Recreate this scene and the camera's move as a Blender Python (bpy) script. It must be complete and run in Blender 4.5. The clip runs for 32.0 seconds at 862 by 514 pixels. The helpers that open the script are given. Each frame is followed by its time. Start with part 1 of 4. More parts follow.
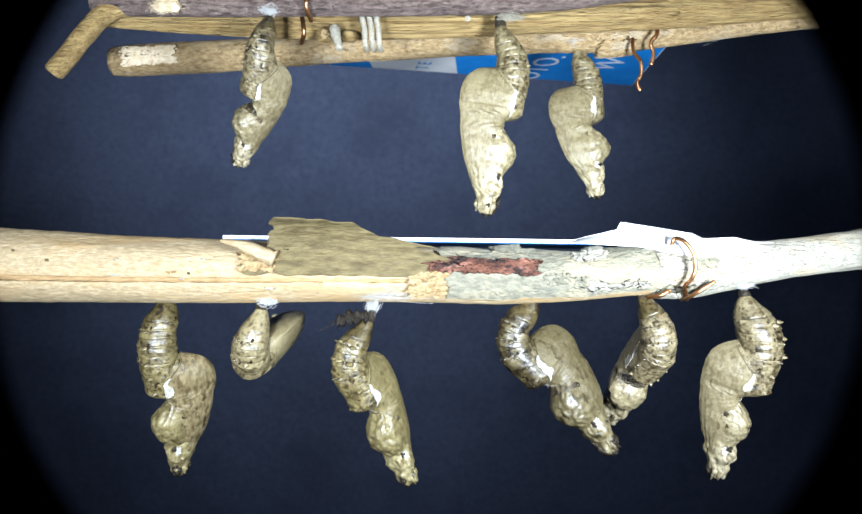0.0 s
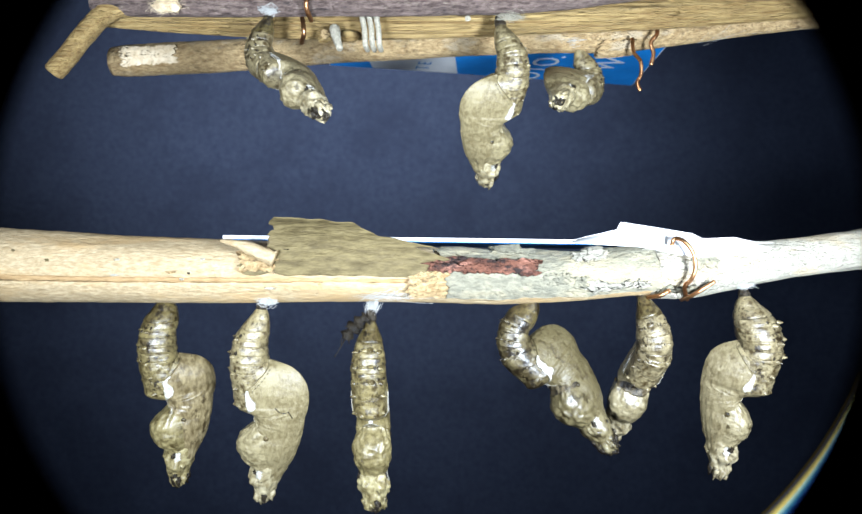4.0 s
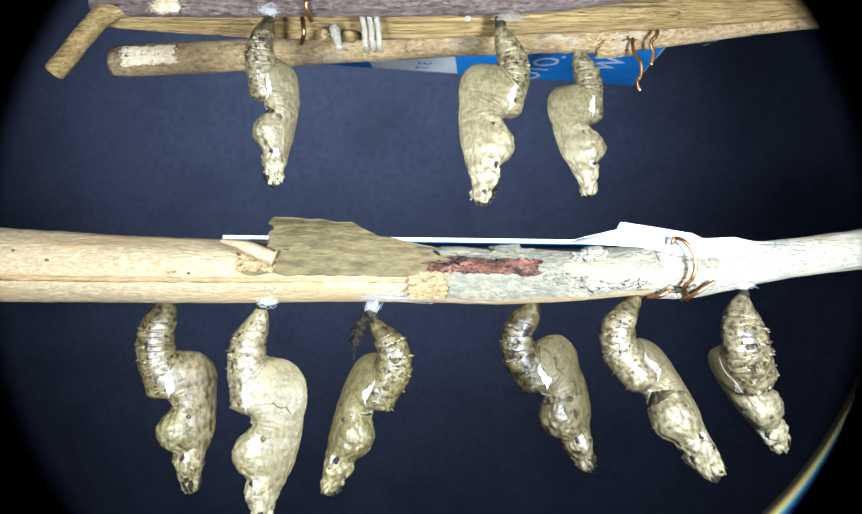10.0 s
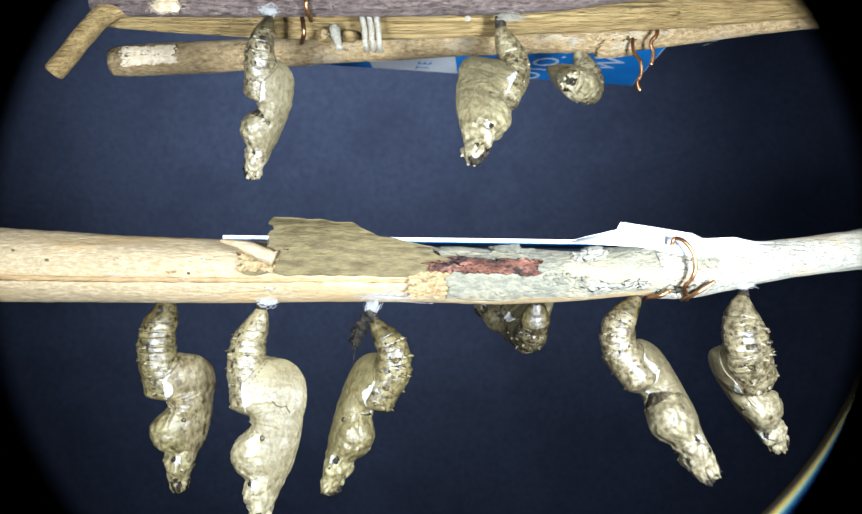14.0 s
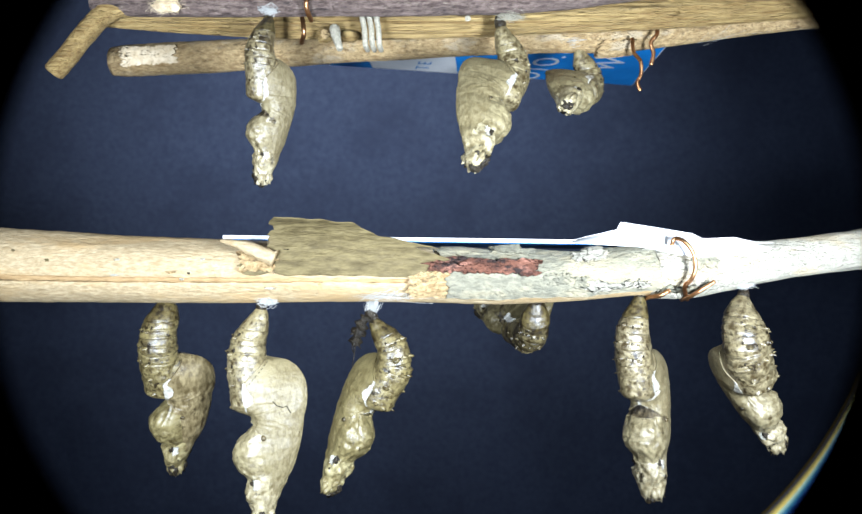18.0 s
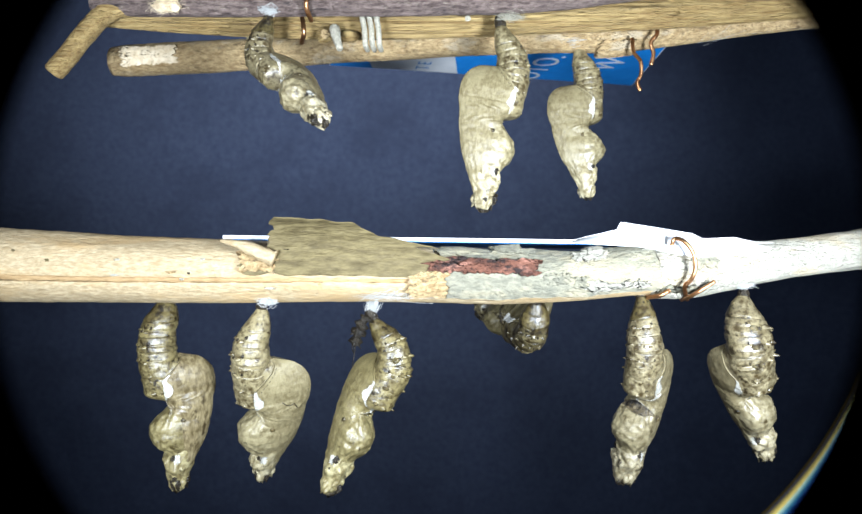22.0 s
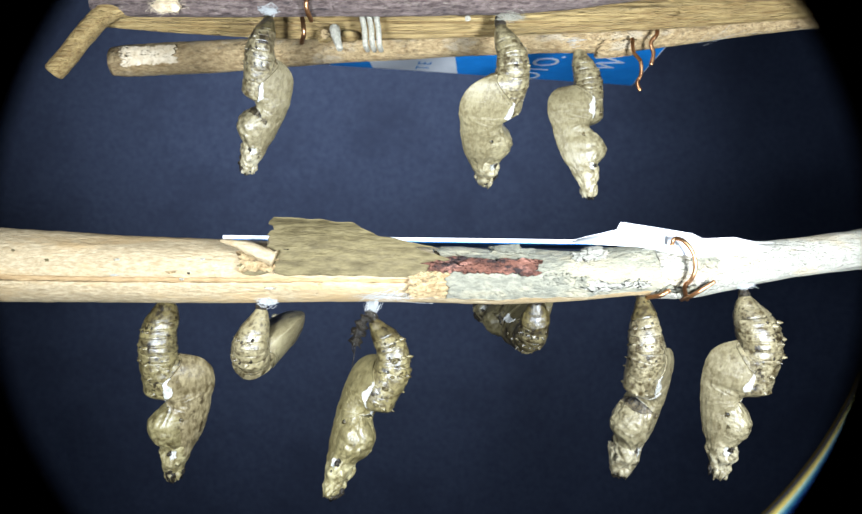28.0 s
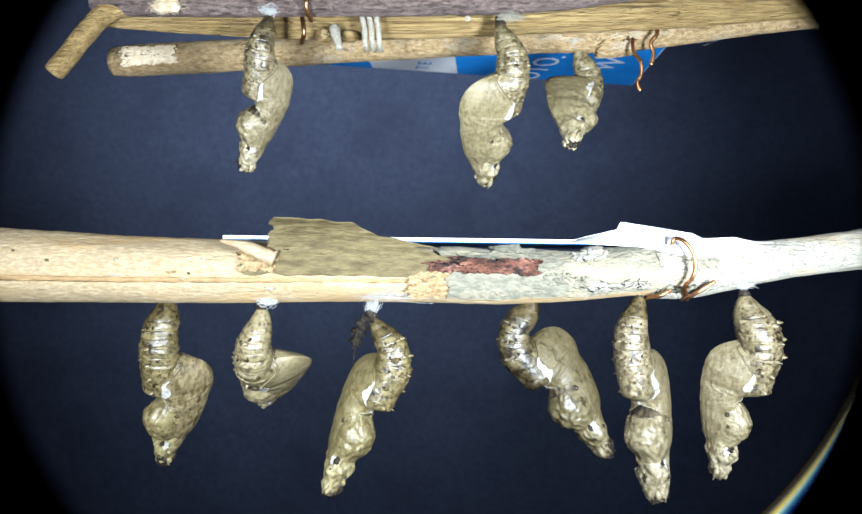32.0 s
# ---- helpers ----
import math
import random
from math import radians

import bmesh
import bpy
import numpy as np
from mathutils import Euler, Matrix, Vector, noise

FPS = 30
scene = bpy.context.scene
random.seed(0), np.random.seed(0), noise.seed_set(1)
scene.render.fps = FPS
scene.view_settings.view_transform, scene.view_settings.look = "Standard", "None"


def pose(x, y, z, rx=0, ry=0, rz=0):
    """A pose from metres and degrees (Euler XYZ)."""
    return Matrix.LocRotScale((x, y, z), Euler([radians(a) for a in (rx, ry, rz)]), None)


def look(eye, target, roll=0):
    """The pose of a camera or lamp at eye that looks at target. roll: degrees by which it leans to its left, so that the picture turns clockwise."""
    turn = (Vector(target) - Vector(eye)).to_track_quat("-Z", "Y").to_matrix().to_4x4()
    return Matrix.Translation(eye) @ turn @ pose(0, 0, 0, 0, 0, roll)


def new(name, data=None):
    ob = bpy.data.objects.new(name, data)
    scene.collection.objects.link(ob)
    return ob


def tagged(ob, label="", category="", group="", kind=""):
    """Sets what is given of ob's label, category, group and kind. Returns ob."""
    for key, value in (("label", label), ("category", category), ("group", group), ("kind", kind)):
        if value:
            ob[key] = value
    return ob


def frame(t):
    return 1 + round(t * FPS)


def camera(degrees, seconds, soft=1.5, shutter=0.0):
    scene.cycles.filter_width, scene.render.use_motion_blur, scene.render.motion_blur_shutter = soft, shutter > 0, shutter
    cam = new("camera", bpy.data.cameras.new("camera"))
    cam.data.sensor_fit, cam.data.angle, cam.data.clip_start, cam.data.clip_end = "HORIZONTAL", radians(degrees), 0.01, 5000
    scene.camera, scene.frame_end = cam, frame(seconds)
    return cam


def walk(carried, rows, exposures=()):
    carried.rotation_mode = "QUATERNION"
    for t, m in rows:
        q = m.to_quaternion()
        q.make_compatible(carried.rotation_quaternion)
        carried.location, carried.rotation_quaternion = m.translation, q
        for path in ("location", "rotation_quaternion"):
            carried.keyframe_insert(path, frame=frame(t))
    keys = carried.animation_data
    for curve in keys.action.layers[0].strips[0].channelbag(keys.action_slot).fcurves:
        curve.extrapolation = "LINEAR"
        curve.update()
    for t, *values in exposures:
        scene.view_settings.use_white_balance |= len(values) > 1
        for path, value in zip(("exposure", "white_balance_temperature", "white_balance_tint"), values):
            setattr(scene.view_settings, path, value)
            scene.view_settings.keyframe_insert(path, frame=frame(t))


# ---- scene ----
cam = camera(64, 32.0, soft=1.5)
cam.data.dof.use_dof, cam.data.dof.focus_distance, cam.data.dof.aperture_fstop = True, 0.098, 52
STAND = pose(0, 0, 0.300, 90, 0, 0)
walk(cam, [(0.0, STAND), (32.0, STAND)], exposures=[(0.0, 0.0), (32.0, 0.0)])

# ---- light ----
world = bpy.data.worlds.new("world")
scene.world = world
world.use_nodes = True
world.node_tree.nodes["Background"].inputs[0].default_value = (0.6, 0.7, 1.0, 1)
world.node_tree.nodes["Background"].inputs[1].default_value = 0.02
MM = 0.001


def lamp(name, eye, target, watts, size, colour, degrees=150, blend=1.0):
    d = bpy.data.lights.new(name, "SPOT")
    d.energy, d.shadow_soft_size, d.color = watts, size, colour
    d.spot_size, d.spot_blend = radians(degrees), blend
    ob = new(name, d)
    ob.matrix_world = look([c * MM for c in eye], [c * MM for c in target])
    return ob


# a white torch beside the lens, a weaker lamp on its other side
lamp("torch_lamp", (40, 22, 297), (38, 100, 311), 1.0, 0.008, (0.85, 0.97, 1.12), 140)
lamp("lens_lamp", (-30, 16, 295), (-50, 100, 309), 0.74, 0.008, (0.85, 0.97, 1.12), 140)
# added unseen fill over the backdrop, only to brighten the cloth
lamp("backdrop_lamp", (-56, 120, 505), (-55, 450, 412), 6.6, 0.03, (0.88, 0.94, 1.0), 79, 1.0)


# ---- materials ----
def mat(name, low, high, scale=600.0, stretch=(1, 1, 1), rough=0.6, spec=0.4, bump=0.4, depth=0.0003,
        fine=4.0, dark=None, dark_scale=150.0, dark_at=0.55, dark_soft=0.12, coat=0.0, metal=0.0, sheen=0.0, second=None, detail=6.0, grit=0.6, span=(0.32, 0.68), coat_rough=0.26, coarse=2.5):
    m = bpy.data.materials.new(name)
    m.use_nodes = True
    nt = m.node_tree
    N, link = nt.nodes, nt.links.new
    b = N["Principled BSDF"]
    co = N.new("ShaderNodeTexCoord")
    info = N.new("ShaderNodeObjectInfo")
    shift = N.new("ShaderNodeVectorMath")
    shift.operation = "MULTIPLY_ADD"
    link(info.outputs["Random"], shift.inputs[0])
    shift.inputs[1].default_value = (0.13, 0.07, 0.11)
    link(co.outputs["Object"], shift.inputs[2])
    mp = N.new("ShaderNodeMapping")
    mp.inputs["Scale"].default_value = stretch
    link(shift.outputs[0], mp.inputs[0])

    def nz(sc, detail=6.0, rough_=0.6, raw=False):
        n = N.new("ShaderNodeTexNoise")
        n.inputs["Scale"].default_value, n.inputs["Detail"].default_value = sc, detail
        n.inputs["Roughness"].default_value = rough_
        link((shift if raw else mp).outputs[0], n.inputs["Vector"])
        return n.outputs["Fac"]

    def ramp(fac, a, z, p0=0.32, p1=0.68):
        r = N.new("ShaderNodeValToRGB")
        r.color_ramp.elements[0].position, r.color_ramp.elements[1].position = p0, p1
        r.color_ramp.elements[0].color, r.color_ramp.elements[1].color = (*a, 1), (*z, 1)
        link(fac, r.inputs[0])
        return r.outputs[0]

    def mix(fac, a, z):
        x = N.new("ShaderNodeMix")
        x.data_type = "RGBA"
        link(fac, x.inputs[0])
        link(a, x.inputs[6])
        if isinstance(z, tuple):
            x.inputs[7].default_value = (*z, 1)
        else:
            link(z, x.inputs[7])
        return x.outputs[2]

    col = ramp(nz(scale, detail, grit), low, high, *span)
    if second:
        col = mix(ramp(nz(second[1], detail - 2.0, grit), (0, 0, 0), (1, 1, 1), second[2], second[2] + 0.1), col, second[0])
    if dark:
        col = mix(ramp(nz(dark_scale, detail + 1.0, max(grit, 0.7)), (0, 0, 0), (1, 1, 1), dark_at, dark_at + dark_soft), col, dark)
    link(col, b.inputs["Base Color"])
    b.inputs["Specular IOR Level"].default_value = spec
    b.inputs["Metallic"].default_value = metal
    b.inputs["Coat Weight"].default_value = coat
    b.inputs["Coat Roughness"].default_value = coat_rough
    b.inputs["Sheen Weight"].default_value = sheen
    rr = N.new("ShaderNodeMapRange")
    rr.inputs[3].default_value, rr.inputs[4].default_value = max(rough - 0.12, 0.05), min(rough + 0.15, 1.0)
    link(nz(scale * 0.7), rr.inputs[0])
    link(rr.outputs[0], b.inputs["Roughness"])
    bp = N.new("ShaderNodeBump")
    bp.inputs["Strength"].default_value, bp.inputs["Distance"].default_value = bump, depth
    link(nz(scale * fine, 5.0), bp.inputs["Height"])
    bp2 = N.new("ShaderNodeBump")
    bp2.inputs["Strength"].default_value, bp2.inputs["Distance"].default_value = bump, depth * coarse
    link(nz(scale * 0.9, 3.0), bp2.inputs["Height"])
    link(bp2.outputs[0], bp.inputs["Normal"])
    link(bp.outputs[0], b.inputs["Normal"])
    return m


M_CLOTH = mat("navy_cloth", (0.040, 0.054, 0.100), (0.058, 0.076, 0.130), 280, rough=0.9, spec=0.1, bump=0.5, depth=0.0004,
              fine=3, dark=(0.036, 0.047, 0.086), dark_scale=26, dark_at=0.44, dark_soft=0.3, sheen=0.1)
M_BOX = mat("black_card", (0.008, 0.009, 0.014), (0.014, 0.015, 0.022), 120, rough=0.9, spec=0.1)
M_BARREL = mat("black_lens_tube", (0.0002, 0.0002, 0.0002), (0.0004, 0.0004, 0.0004), 200, rough=1.0, spec=0.0, bump=0.1)
M_WOOD = mat("bare_wood", (0.34, 0.245, 0.128), (0.51, 0.402, 0.248), 2600, (0.35, 1, 1), rough=0.6, bump=0.7, depth=0.00018, dark=(0.30, 0.20, 0.10),
             dark_scale=900, dark_at=0.60, dark_soft=0.22, second=((0.44, 0.30, 0.145), 110, 0.49), detail=8.0, grit=0.68, span=(0.36, 0.64))
# orange-brown that puts the groove's shade into the colour
M_GROOVE = mat("orange_groove_shade", (0.27, 0.165, 0.07), (0.45, 0.30, 0.145), 1600, (0.3, 1, 1), rough=0.7, bump=0.5)
M_BARK = mat("brown_bark_sheet", (0.078, 0.057, 0.021), (0.168, 0.130, 0.056), 1500, (0.30, 1, 1), rough=0.7, bump=0.7, depth=0.0002,
             dark=(0.07, 0.052, 0.021), dark_scale=700, dark_at=0.60, dark_soft=0.2, second=((0.15, 0.115, 0.055), 130, 0.50), span=(0.36, 0.64))
M_GREY = mat("grey_flaking_bark", (0.145, 0.14, 0.105), (0.30, 0.28, 0.20), 1500, (0.45, 1, 1), rough=0.85, bump=0.7, depth=0.0004,
             dark=(0.10, 0.10, 0.085), dark_scale=560, dark_at=0.59, dark_soft=0.16, second=((0.34, 0.30, 0.20), 200, 0.50))
M_PALE = mat("pale_papery_bark", (0.36, 0.335, 0.27), (0.58, 0.545, 0.44), 1500, (0.4, 1, 1), rough=0.8, bump=0.9, depth=0.0005,
             dark=(0.27, 0.245, 0.19), dark_scale=520, dark_at=0.60, dark_soft=0.16, second=((0.50, 0.42, 0.29), 200, 0.54))
M_RED = mat("red_brown_inner_bark", (0.055, 0.019, 0.012), (0.20, 0.078, 0.046), 800, (0.5, 1, 1), rough=0.7, bump=1.0, depth=0.0005,
            dark=(0.022, 0.012, 0.010), dark_scale=520, dark_at=0.5, dark_soft=0.08, second=((0.36, 0.165, 0.115), 330, 0.53))
M_PURPLE = mat("purple_brown_bark", (0.070, 0.046, 0.040), (0.26, 0.192, 0.165), 1800, (0.35, 1, 1), rough=0.6, bump=1.0, depth=0.0004,
               dark=(0.028, 0.019, 0.019), dark_scale=900, dark_at=0.55, second=((0.34, 0.28, 0.22), 1500, 0.60), detail=9.0, grit=0.7, span=(0.38, 0.62))
M_OCHRE = mat("ochre_grooved_stem", (0.22, 0.13, 0.042), (0.50, 0.355, 0.145), 2200, (0.025, 1, 1), rough=0.5, bump=1.0, depth=0.0004,
              dark=(0.12, 0.070, 0.024), dark_scale=1100, dark_at=0.54, dark_soft=0.12, detail=9.0, grit=0.7, span=(0.38, 0.62))
M_TAN = mat("tan_twig_bark", (0.34, 0.215, 0.092), (0.66, 0.48, 0.25), 1800, (0.45, 1, 1), rough=0.6, bump=1.0, depth=0.0004, detail=9.0, grit=0.7, span=(0.37, 0.63),
            dark=(0.13, 0.083, 0.042), dark_scale=650, dark_at=0.56, second=((0.58, 0.46, 0.30), 260, 0.56))
M_CUT = mat("fresh_cut_wood", (0.62, 0.47, 0.28), (0.84, 0.70, 0.50), 900, rough=0.6)
M_COPPER = mat("copper_wire", (0.50, 0.22, 0.095), (0.72, 0.40, 0.20), 700, rough=0.34, metal=1.0, bump=0.25)
M_STRING = mat("pale_tie", (0.38, 0.34, 0.25), (0.62, 0.58, 0.47), 2600, rough=0.8, bump=0.8)
M_SILK = mat("white_silk", (0.40, 0.40, 0.38), (0.56, 0.56, 0.53), 900, rough=0.6, sheen=0.4)
M_WHITE = mat("white_card", (0.74, 0.76, 0.78), (0.84, 0.85, 0.86), 200, rough=0.55, bump=0.15)
M_BLUE = mat("blue_print", (0.008, 0.24, 0.74), (0.012, 0.29, 0.84), 300, rough=0.4, bump=0.1)
M_INK = mat("blue_ink", (0.05, 0.22, 0.50), (0.07, 0.26, 0.55), 120, rough=0.5, bump=0.05)
M_HUSK = mat("black_husk", (0.003, 0.002, 0.001), (0.022, 0.015, 0.006), 2400, rough=0.5, bump=0.8)
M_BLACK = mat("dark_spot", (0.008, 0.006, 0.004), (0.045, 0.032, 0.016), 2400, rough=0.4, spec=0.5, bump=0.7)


def pupa_skin(name, low, high, dark, dark_at, pale, rough=0.42, scale=1000, dark_scale=420, stretch=(1, 1, 1), coat=0.35, bump=0.6, span=(0.39, 0.61), pale_at=0.53):
    return mat(name, low, high, scale, stretch, rough=rough, spec=0.5, coat_rough=0.37, bump=bump, depth=0.00016, fine=3.5, coarse=0.9, dark=dark, dark_scale=dark_scale,
               dark_at=dark_at, dark_soft=0.07, coat=coat, second=(pale, 300, pale_at), detail=8.0, grit=0.66, span=span)


SKINS = {}
for tone, tint, g, at in (("pale", (1.0, 0.945, 0.75), 0.70, 0.62), ("gold", (1.0, 0.925, 0.60), 0.57, 0.575), ("ash", (1.0, 0.945, 0.78), 0.66, 0.57), ("umber", (0.95, 0.84, 0.46), 0.34, 0.55), ("dusky", (0.94, 0.87, 0.61), 0.38, 0.53)):
    def shade(r, gg, bl):
        return (r * g * tint[0], gg * g * tint[1], bl * g * tint[2])
    # each part: shaded hollows, lit grain, dark specks, paler blotches
    SKINS[tone] = dict(
        abdomen=pupa_skin(tone + "_abdomen", shade(0.075, 0.052, 0.021), shade(0.45, 0.395, 0.27), shade(0.028, 0.018, 0.007), at - 0.04, shade(0.36, 0.31, 0.195), 0.36, 1200, 600, coat=0.8),
        wing=pupa_skin(tone + "_wing_case", shade(0.22, 0.182, 0.108), shade(0.37, 0.325, 0.22), shade(0.13, 0.10, 0.052), at + 0.02, shade(0.38, 0.335, 0.225), 0.40, 1900, 1000, (1, 1, 0.6), 0.3, 0.7),
        thorax=pupa_skin(tone + "_thorax", shade(0.20, 0.165, 0.095), shade(0.46, 0.41, 0.29), shade(0.08, 0.06, 0.027), at - 0.0, shade(0.42, 0.37, 0.25), 0.38, 1400, 560, coat=0.7),
        # grey waist skin, darkened to put the notch's shade into its colour
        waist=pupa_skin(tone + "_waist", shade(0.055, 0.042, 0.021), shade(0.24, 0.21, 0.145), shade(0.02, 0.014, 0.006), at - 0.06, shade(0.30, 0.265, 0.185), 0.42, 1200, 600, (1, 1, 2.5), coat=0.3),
        head=pupa_skin(tone + "_head", shade(0.27, 0.225, 0.14), shade(0.60, 0.545, 0.42), (0.018, 0.012, 0.006), at - 0.01, shade(0.66, 0.61, 0.49), 0.36, 1200, 480, coat=0.3, bump=0.6),
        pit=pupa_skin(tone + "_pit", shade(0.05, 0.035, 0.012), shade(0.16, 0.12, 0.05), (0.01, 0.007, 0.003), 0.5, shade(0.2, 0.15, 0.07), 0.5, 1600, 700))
M_GREYWING = pupa_skin("grey_brown_wing_case", (0.095, 0.068, 0.028), (0.26, 0.205, 0.105), (0.05, 0.034, 0.014), 0.56, (0.26, 0.21, 0.115), 0.40, 1300, 800, (1, 1, 0.5), 0.5, 0.45)
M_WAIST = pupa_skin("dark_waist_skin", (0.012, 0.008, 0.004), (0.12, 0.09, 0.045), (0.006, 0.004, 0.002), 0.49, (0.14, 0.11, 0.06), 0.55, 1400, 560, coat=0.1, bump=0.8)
# pearl white that also paints sheen and glints into the colour
M_PEARL_SHEEN = mat("pearly_painted_sheen", (0.36, 0.34, 0.28), (0.62, 0.60, 0.54), 1200, rough=0.25, spec=0.6, bump=0.3, coat=0.5)


# ---- mesh helpers ----
def mesh_of(name, verts, faces, material, smooth=True, materials=()):
    me = bpy.data.meshes.new(name)
    me.from_pydata([tuple(v) for v in verts], [], faces)
    for m in (material, *materials):
        me.materials.append(m)
    if smooth:
        me.polygons.foreach_set("use_smooth", [True] * len(me.polygons))
    me.update()
    return me


def thing(name, me, label, category, group="", kind="", place=None):
    ob = new(name, me)
    if place is not None:
        ob.matrix_world = place
    return tagged(ob, label, category, group, kind)


def part(name, me, parent, label="", place=None):
    ob = new(name, me)
    ob.parent = parent
    if place is not None:
        ob.matrix_basis = place
    return tagged(ob, label)


def tube(points, radius, n=8, closed_ends=True, vary=0.0):
    """Verts and faces of a round tube along points, in metres; radius a number or one per point."""
    pts = [Vector(p) for p in points]
    verts, faces = [], []
    side = None
    for i, p in enumerate(pts):
        d = (pts[min(i + 1, len(pts) - 1)] - pts[max(i - 1, 0)]).normalized()
        if side is None:
            side = d.orthogonal().normalized()
        side = (side - d * side.dot(d)).normalized()
        up = d.cross(side)
        r = radius[i] if isinstance(radius, (list, tuple)) else radius
        for k in range(n):
            w = 2 * math.pi * k / n
            q = (side * math.cos(w) + up * math.sin(w)) * r
            if vary:
                q *= 1 + vary * noise.noise((p + q) * 1500)
            verts.append(p + q)
    for i in range(len(pts) - 1):
        for k in range(n):
            a, b = i * n + k, i * n + (k + 1) % n
            faces.append((a, b, b + n, a + n))
    if closed_ends:
        faces.append(tuple(reversed(range(n))))
        faces.append(tuple(range((len(pts) - 1) * n, len(pts) * n)))
    return verts, faces


def spline(keys, count):
    """Smooth points through keys of any length, evenly by index."""
    out = []
    K = [np.array(k, float) for k in keys]
    for j in range(count):
        s = j / (count - 1) * (len(K) - 1)
        i = min(int(s), len(K) - 2)
        f = s - i
        p0, p1, p2, p3 = K[max(i - 1, 0)], K[i], K[i + 1], K[min(i + 2, len(K) - 1)]
        out.append(0.5 * (2 * p1 + (p2 - p0) * f + (2 * p0 - 5 * p1 + 4 * p2 - p3) * f * f + (3 * p1 - p0 - 3 * p2 + p3) * f ** 3))
    return out


def along(keys, x):
    """Interpolated row of keys (sorted by their first value) at x, eased."""
    if x <= keys[0][0]:
        return keys[0]
    for a, b in zip(keys, keys[1:]):
        if x <= b[0]:
            f = (x - a[0]) / (b[0] - a[0])
            return tuple(p + (q - p) * f for p, q in zip(a, b))
    return keys[-1]


def smooth_along(keys, x):
    """As along(), but with rounded turns."""
    if x <= keys[0][0] or x >= keys[-1][0]:
        return along(keys, x)
    i = next(n for n in range(len(keys) - 1) if x <= keys[n + 1][0])
    a, b = keys[i], keys[i + 1]
    h = b[0] - a[0]
    f = (x - a[0]) / h
    out = [x]
    for c in range(1, len(a)):
        d = (b[c] - a[c]) / h
        d0 = d if i == 0 else ((a[c] - keys[i - 1][c]) / (a[0] - keys[i - 1][0]) + d) / 2
        d1 = d if i == len(keys) - 2 else ((keys[i + 2][c] - b[c]) / (keys[i + 2][0] - b[0]) + d) / 2
        f2, f3 = f * f, f ** 3
        out.append((2 * f3 - 3 * f2 + 1) * a[c] + (f3 - 2 * f2 + f) * h * d0 + (3 * f2 - 2 * f3) * b[c] + (f3 - f2) * h * d1)
    return tuple(out)


def wire(points_mm, r_mm, n=10, count=40):
    pts = [Vector(p) * MM for p in spline(points_mm, count)]
    return tube(pts, r_mm * MM, n)


def blob(name, centre_mm, radii_mm, material, seed=0.0, bumpy=0.25, n=18):
    verts, faces = [], []
    m = n // 2
    for i in range(m + 1):
        for k in range(n):
            u, w = math.pi * i / m, 2 * math.pi * k / n
            d = Vector((math.sin(u) * math.cos(w), math.sin(u) * math.sin(w), math.cos(u)))
            s = 1 + bumpy * noise.noise(d * 2.2 + Vector((seed, 0, 0))) + 0.5 * bumpy * noise.noise(d * 6 + Vector((0, seed, 0)))
            verts.append([(c_ + d_ * r_ * s) * MM for c_, d_, r_ in zip(centre_mm, d, radii_mm)])
    for i in range(m):
        for k in range(n):
            a, b = i * n + k, i * n + (k + 1) % n
            faces.append((a, b, b + n, a + n))
    return mesh_of(name, verts, faces, material)


def fibres(name, a_mm, b_mm, count, spread_a, spread_b, r_mm, material, seed):
    rnd = random.Random(seed)
    verts, faces = [], []
    for _ in range(count):
        p = Vector(a_mm) + Vector([rnd.gauss(0, s) for s in spread_a])
        q = Vector(b_mm) + Vector([rnd.gauss(0, s) for s in spread_b])
        mid = (p + q) / 2 + Vector([rnd.gauss(0, 0.35) for _ in range(3)])
        v, f = tube([Vector(x) * MM for x in spline([p, mid, q], 7)], r_mm * MM * rnd.uniform(0.6, 1.3), 4)
        faces += [tuple(i + len(verts) for i in face) for face in f]
        verts += v
    return mesh_of(name, verts, faces, material)


# ---- the box and the backdrop ----
def sheet(name, centre, sx, sz, n, wave, material, thick=0.001):
    verts, faces = [], []
    for side in (0, 1):
        for j in range(n + 1):
            for i in range(n + 1):
                x, z = (i / n - 0.5) * sx, (j / n - 0.5) * sz
                y = wave * noise.noise(Vector((x * 9, z * 6, 2.0))) + 0.25 * wave * noise.noise(Vector((x * 40, z * 40, 7.0)))
                verts.append((centre[0] + x, centre[1] + y + side * thick, centre[2] + z))
    m = (n + 1) ** 2
    for j in range(n):
        for i in range(n):
            a = j * (n + 1) + i
            faces.append((a, a + 1, a + n + 2, a + n + 1))
            faces.append((m + a, m + a + n + 1, m + a + n + 2, m + a + 1))
    return mesh_of(name, verts, faces, material)


def slab(lo, hi):
    x0, y0, z0 = lo
    x1, y1, z1 = hi
    v = [(x0, y0, z0), (x1, y0, z0), (x1, y1, z0), (x0, y1, z0), (x0, y0, z1), (x1, y0, z1), (x1, y1, z1), (x0, y1, z1)]
    f = [(3, 2, 1, 0), (4, 5, 6, 7), (0, 1, 5, 4), (1, 2, 6, 5), (2, 3, 7, 6), (3, 0, 4, 7)]
    return v, f


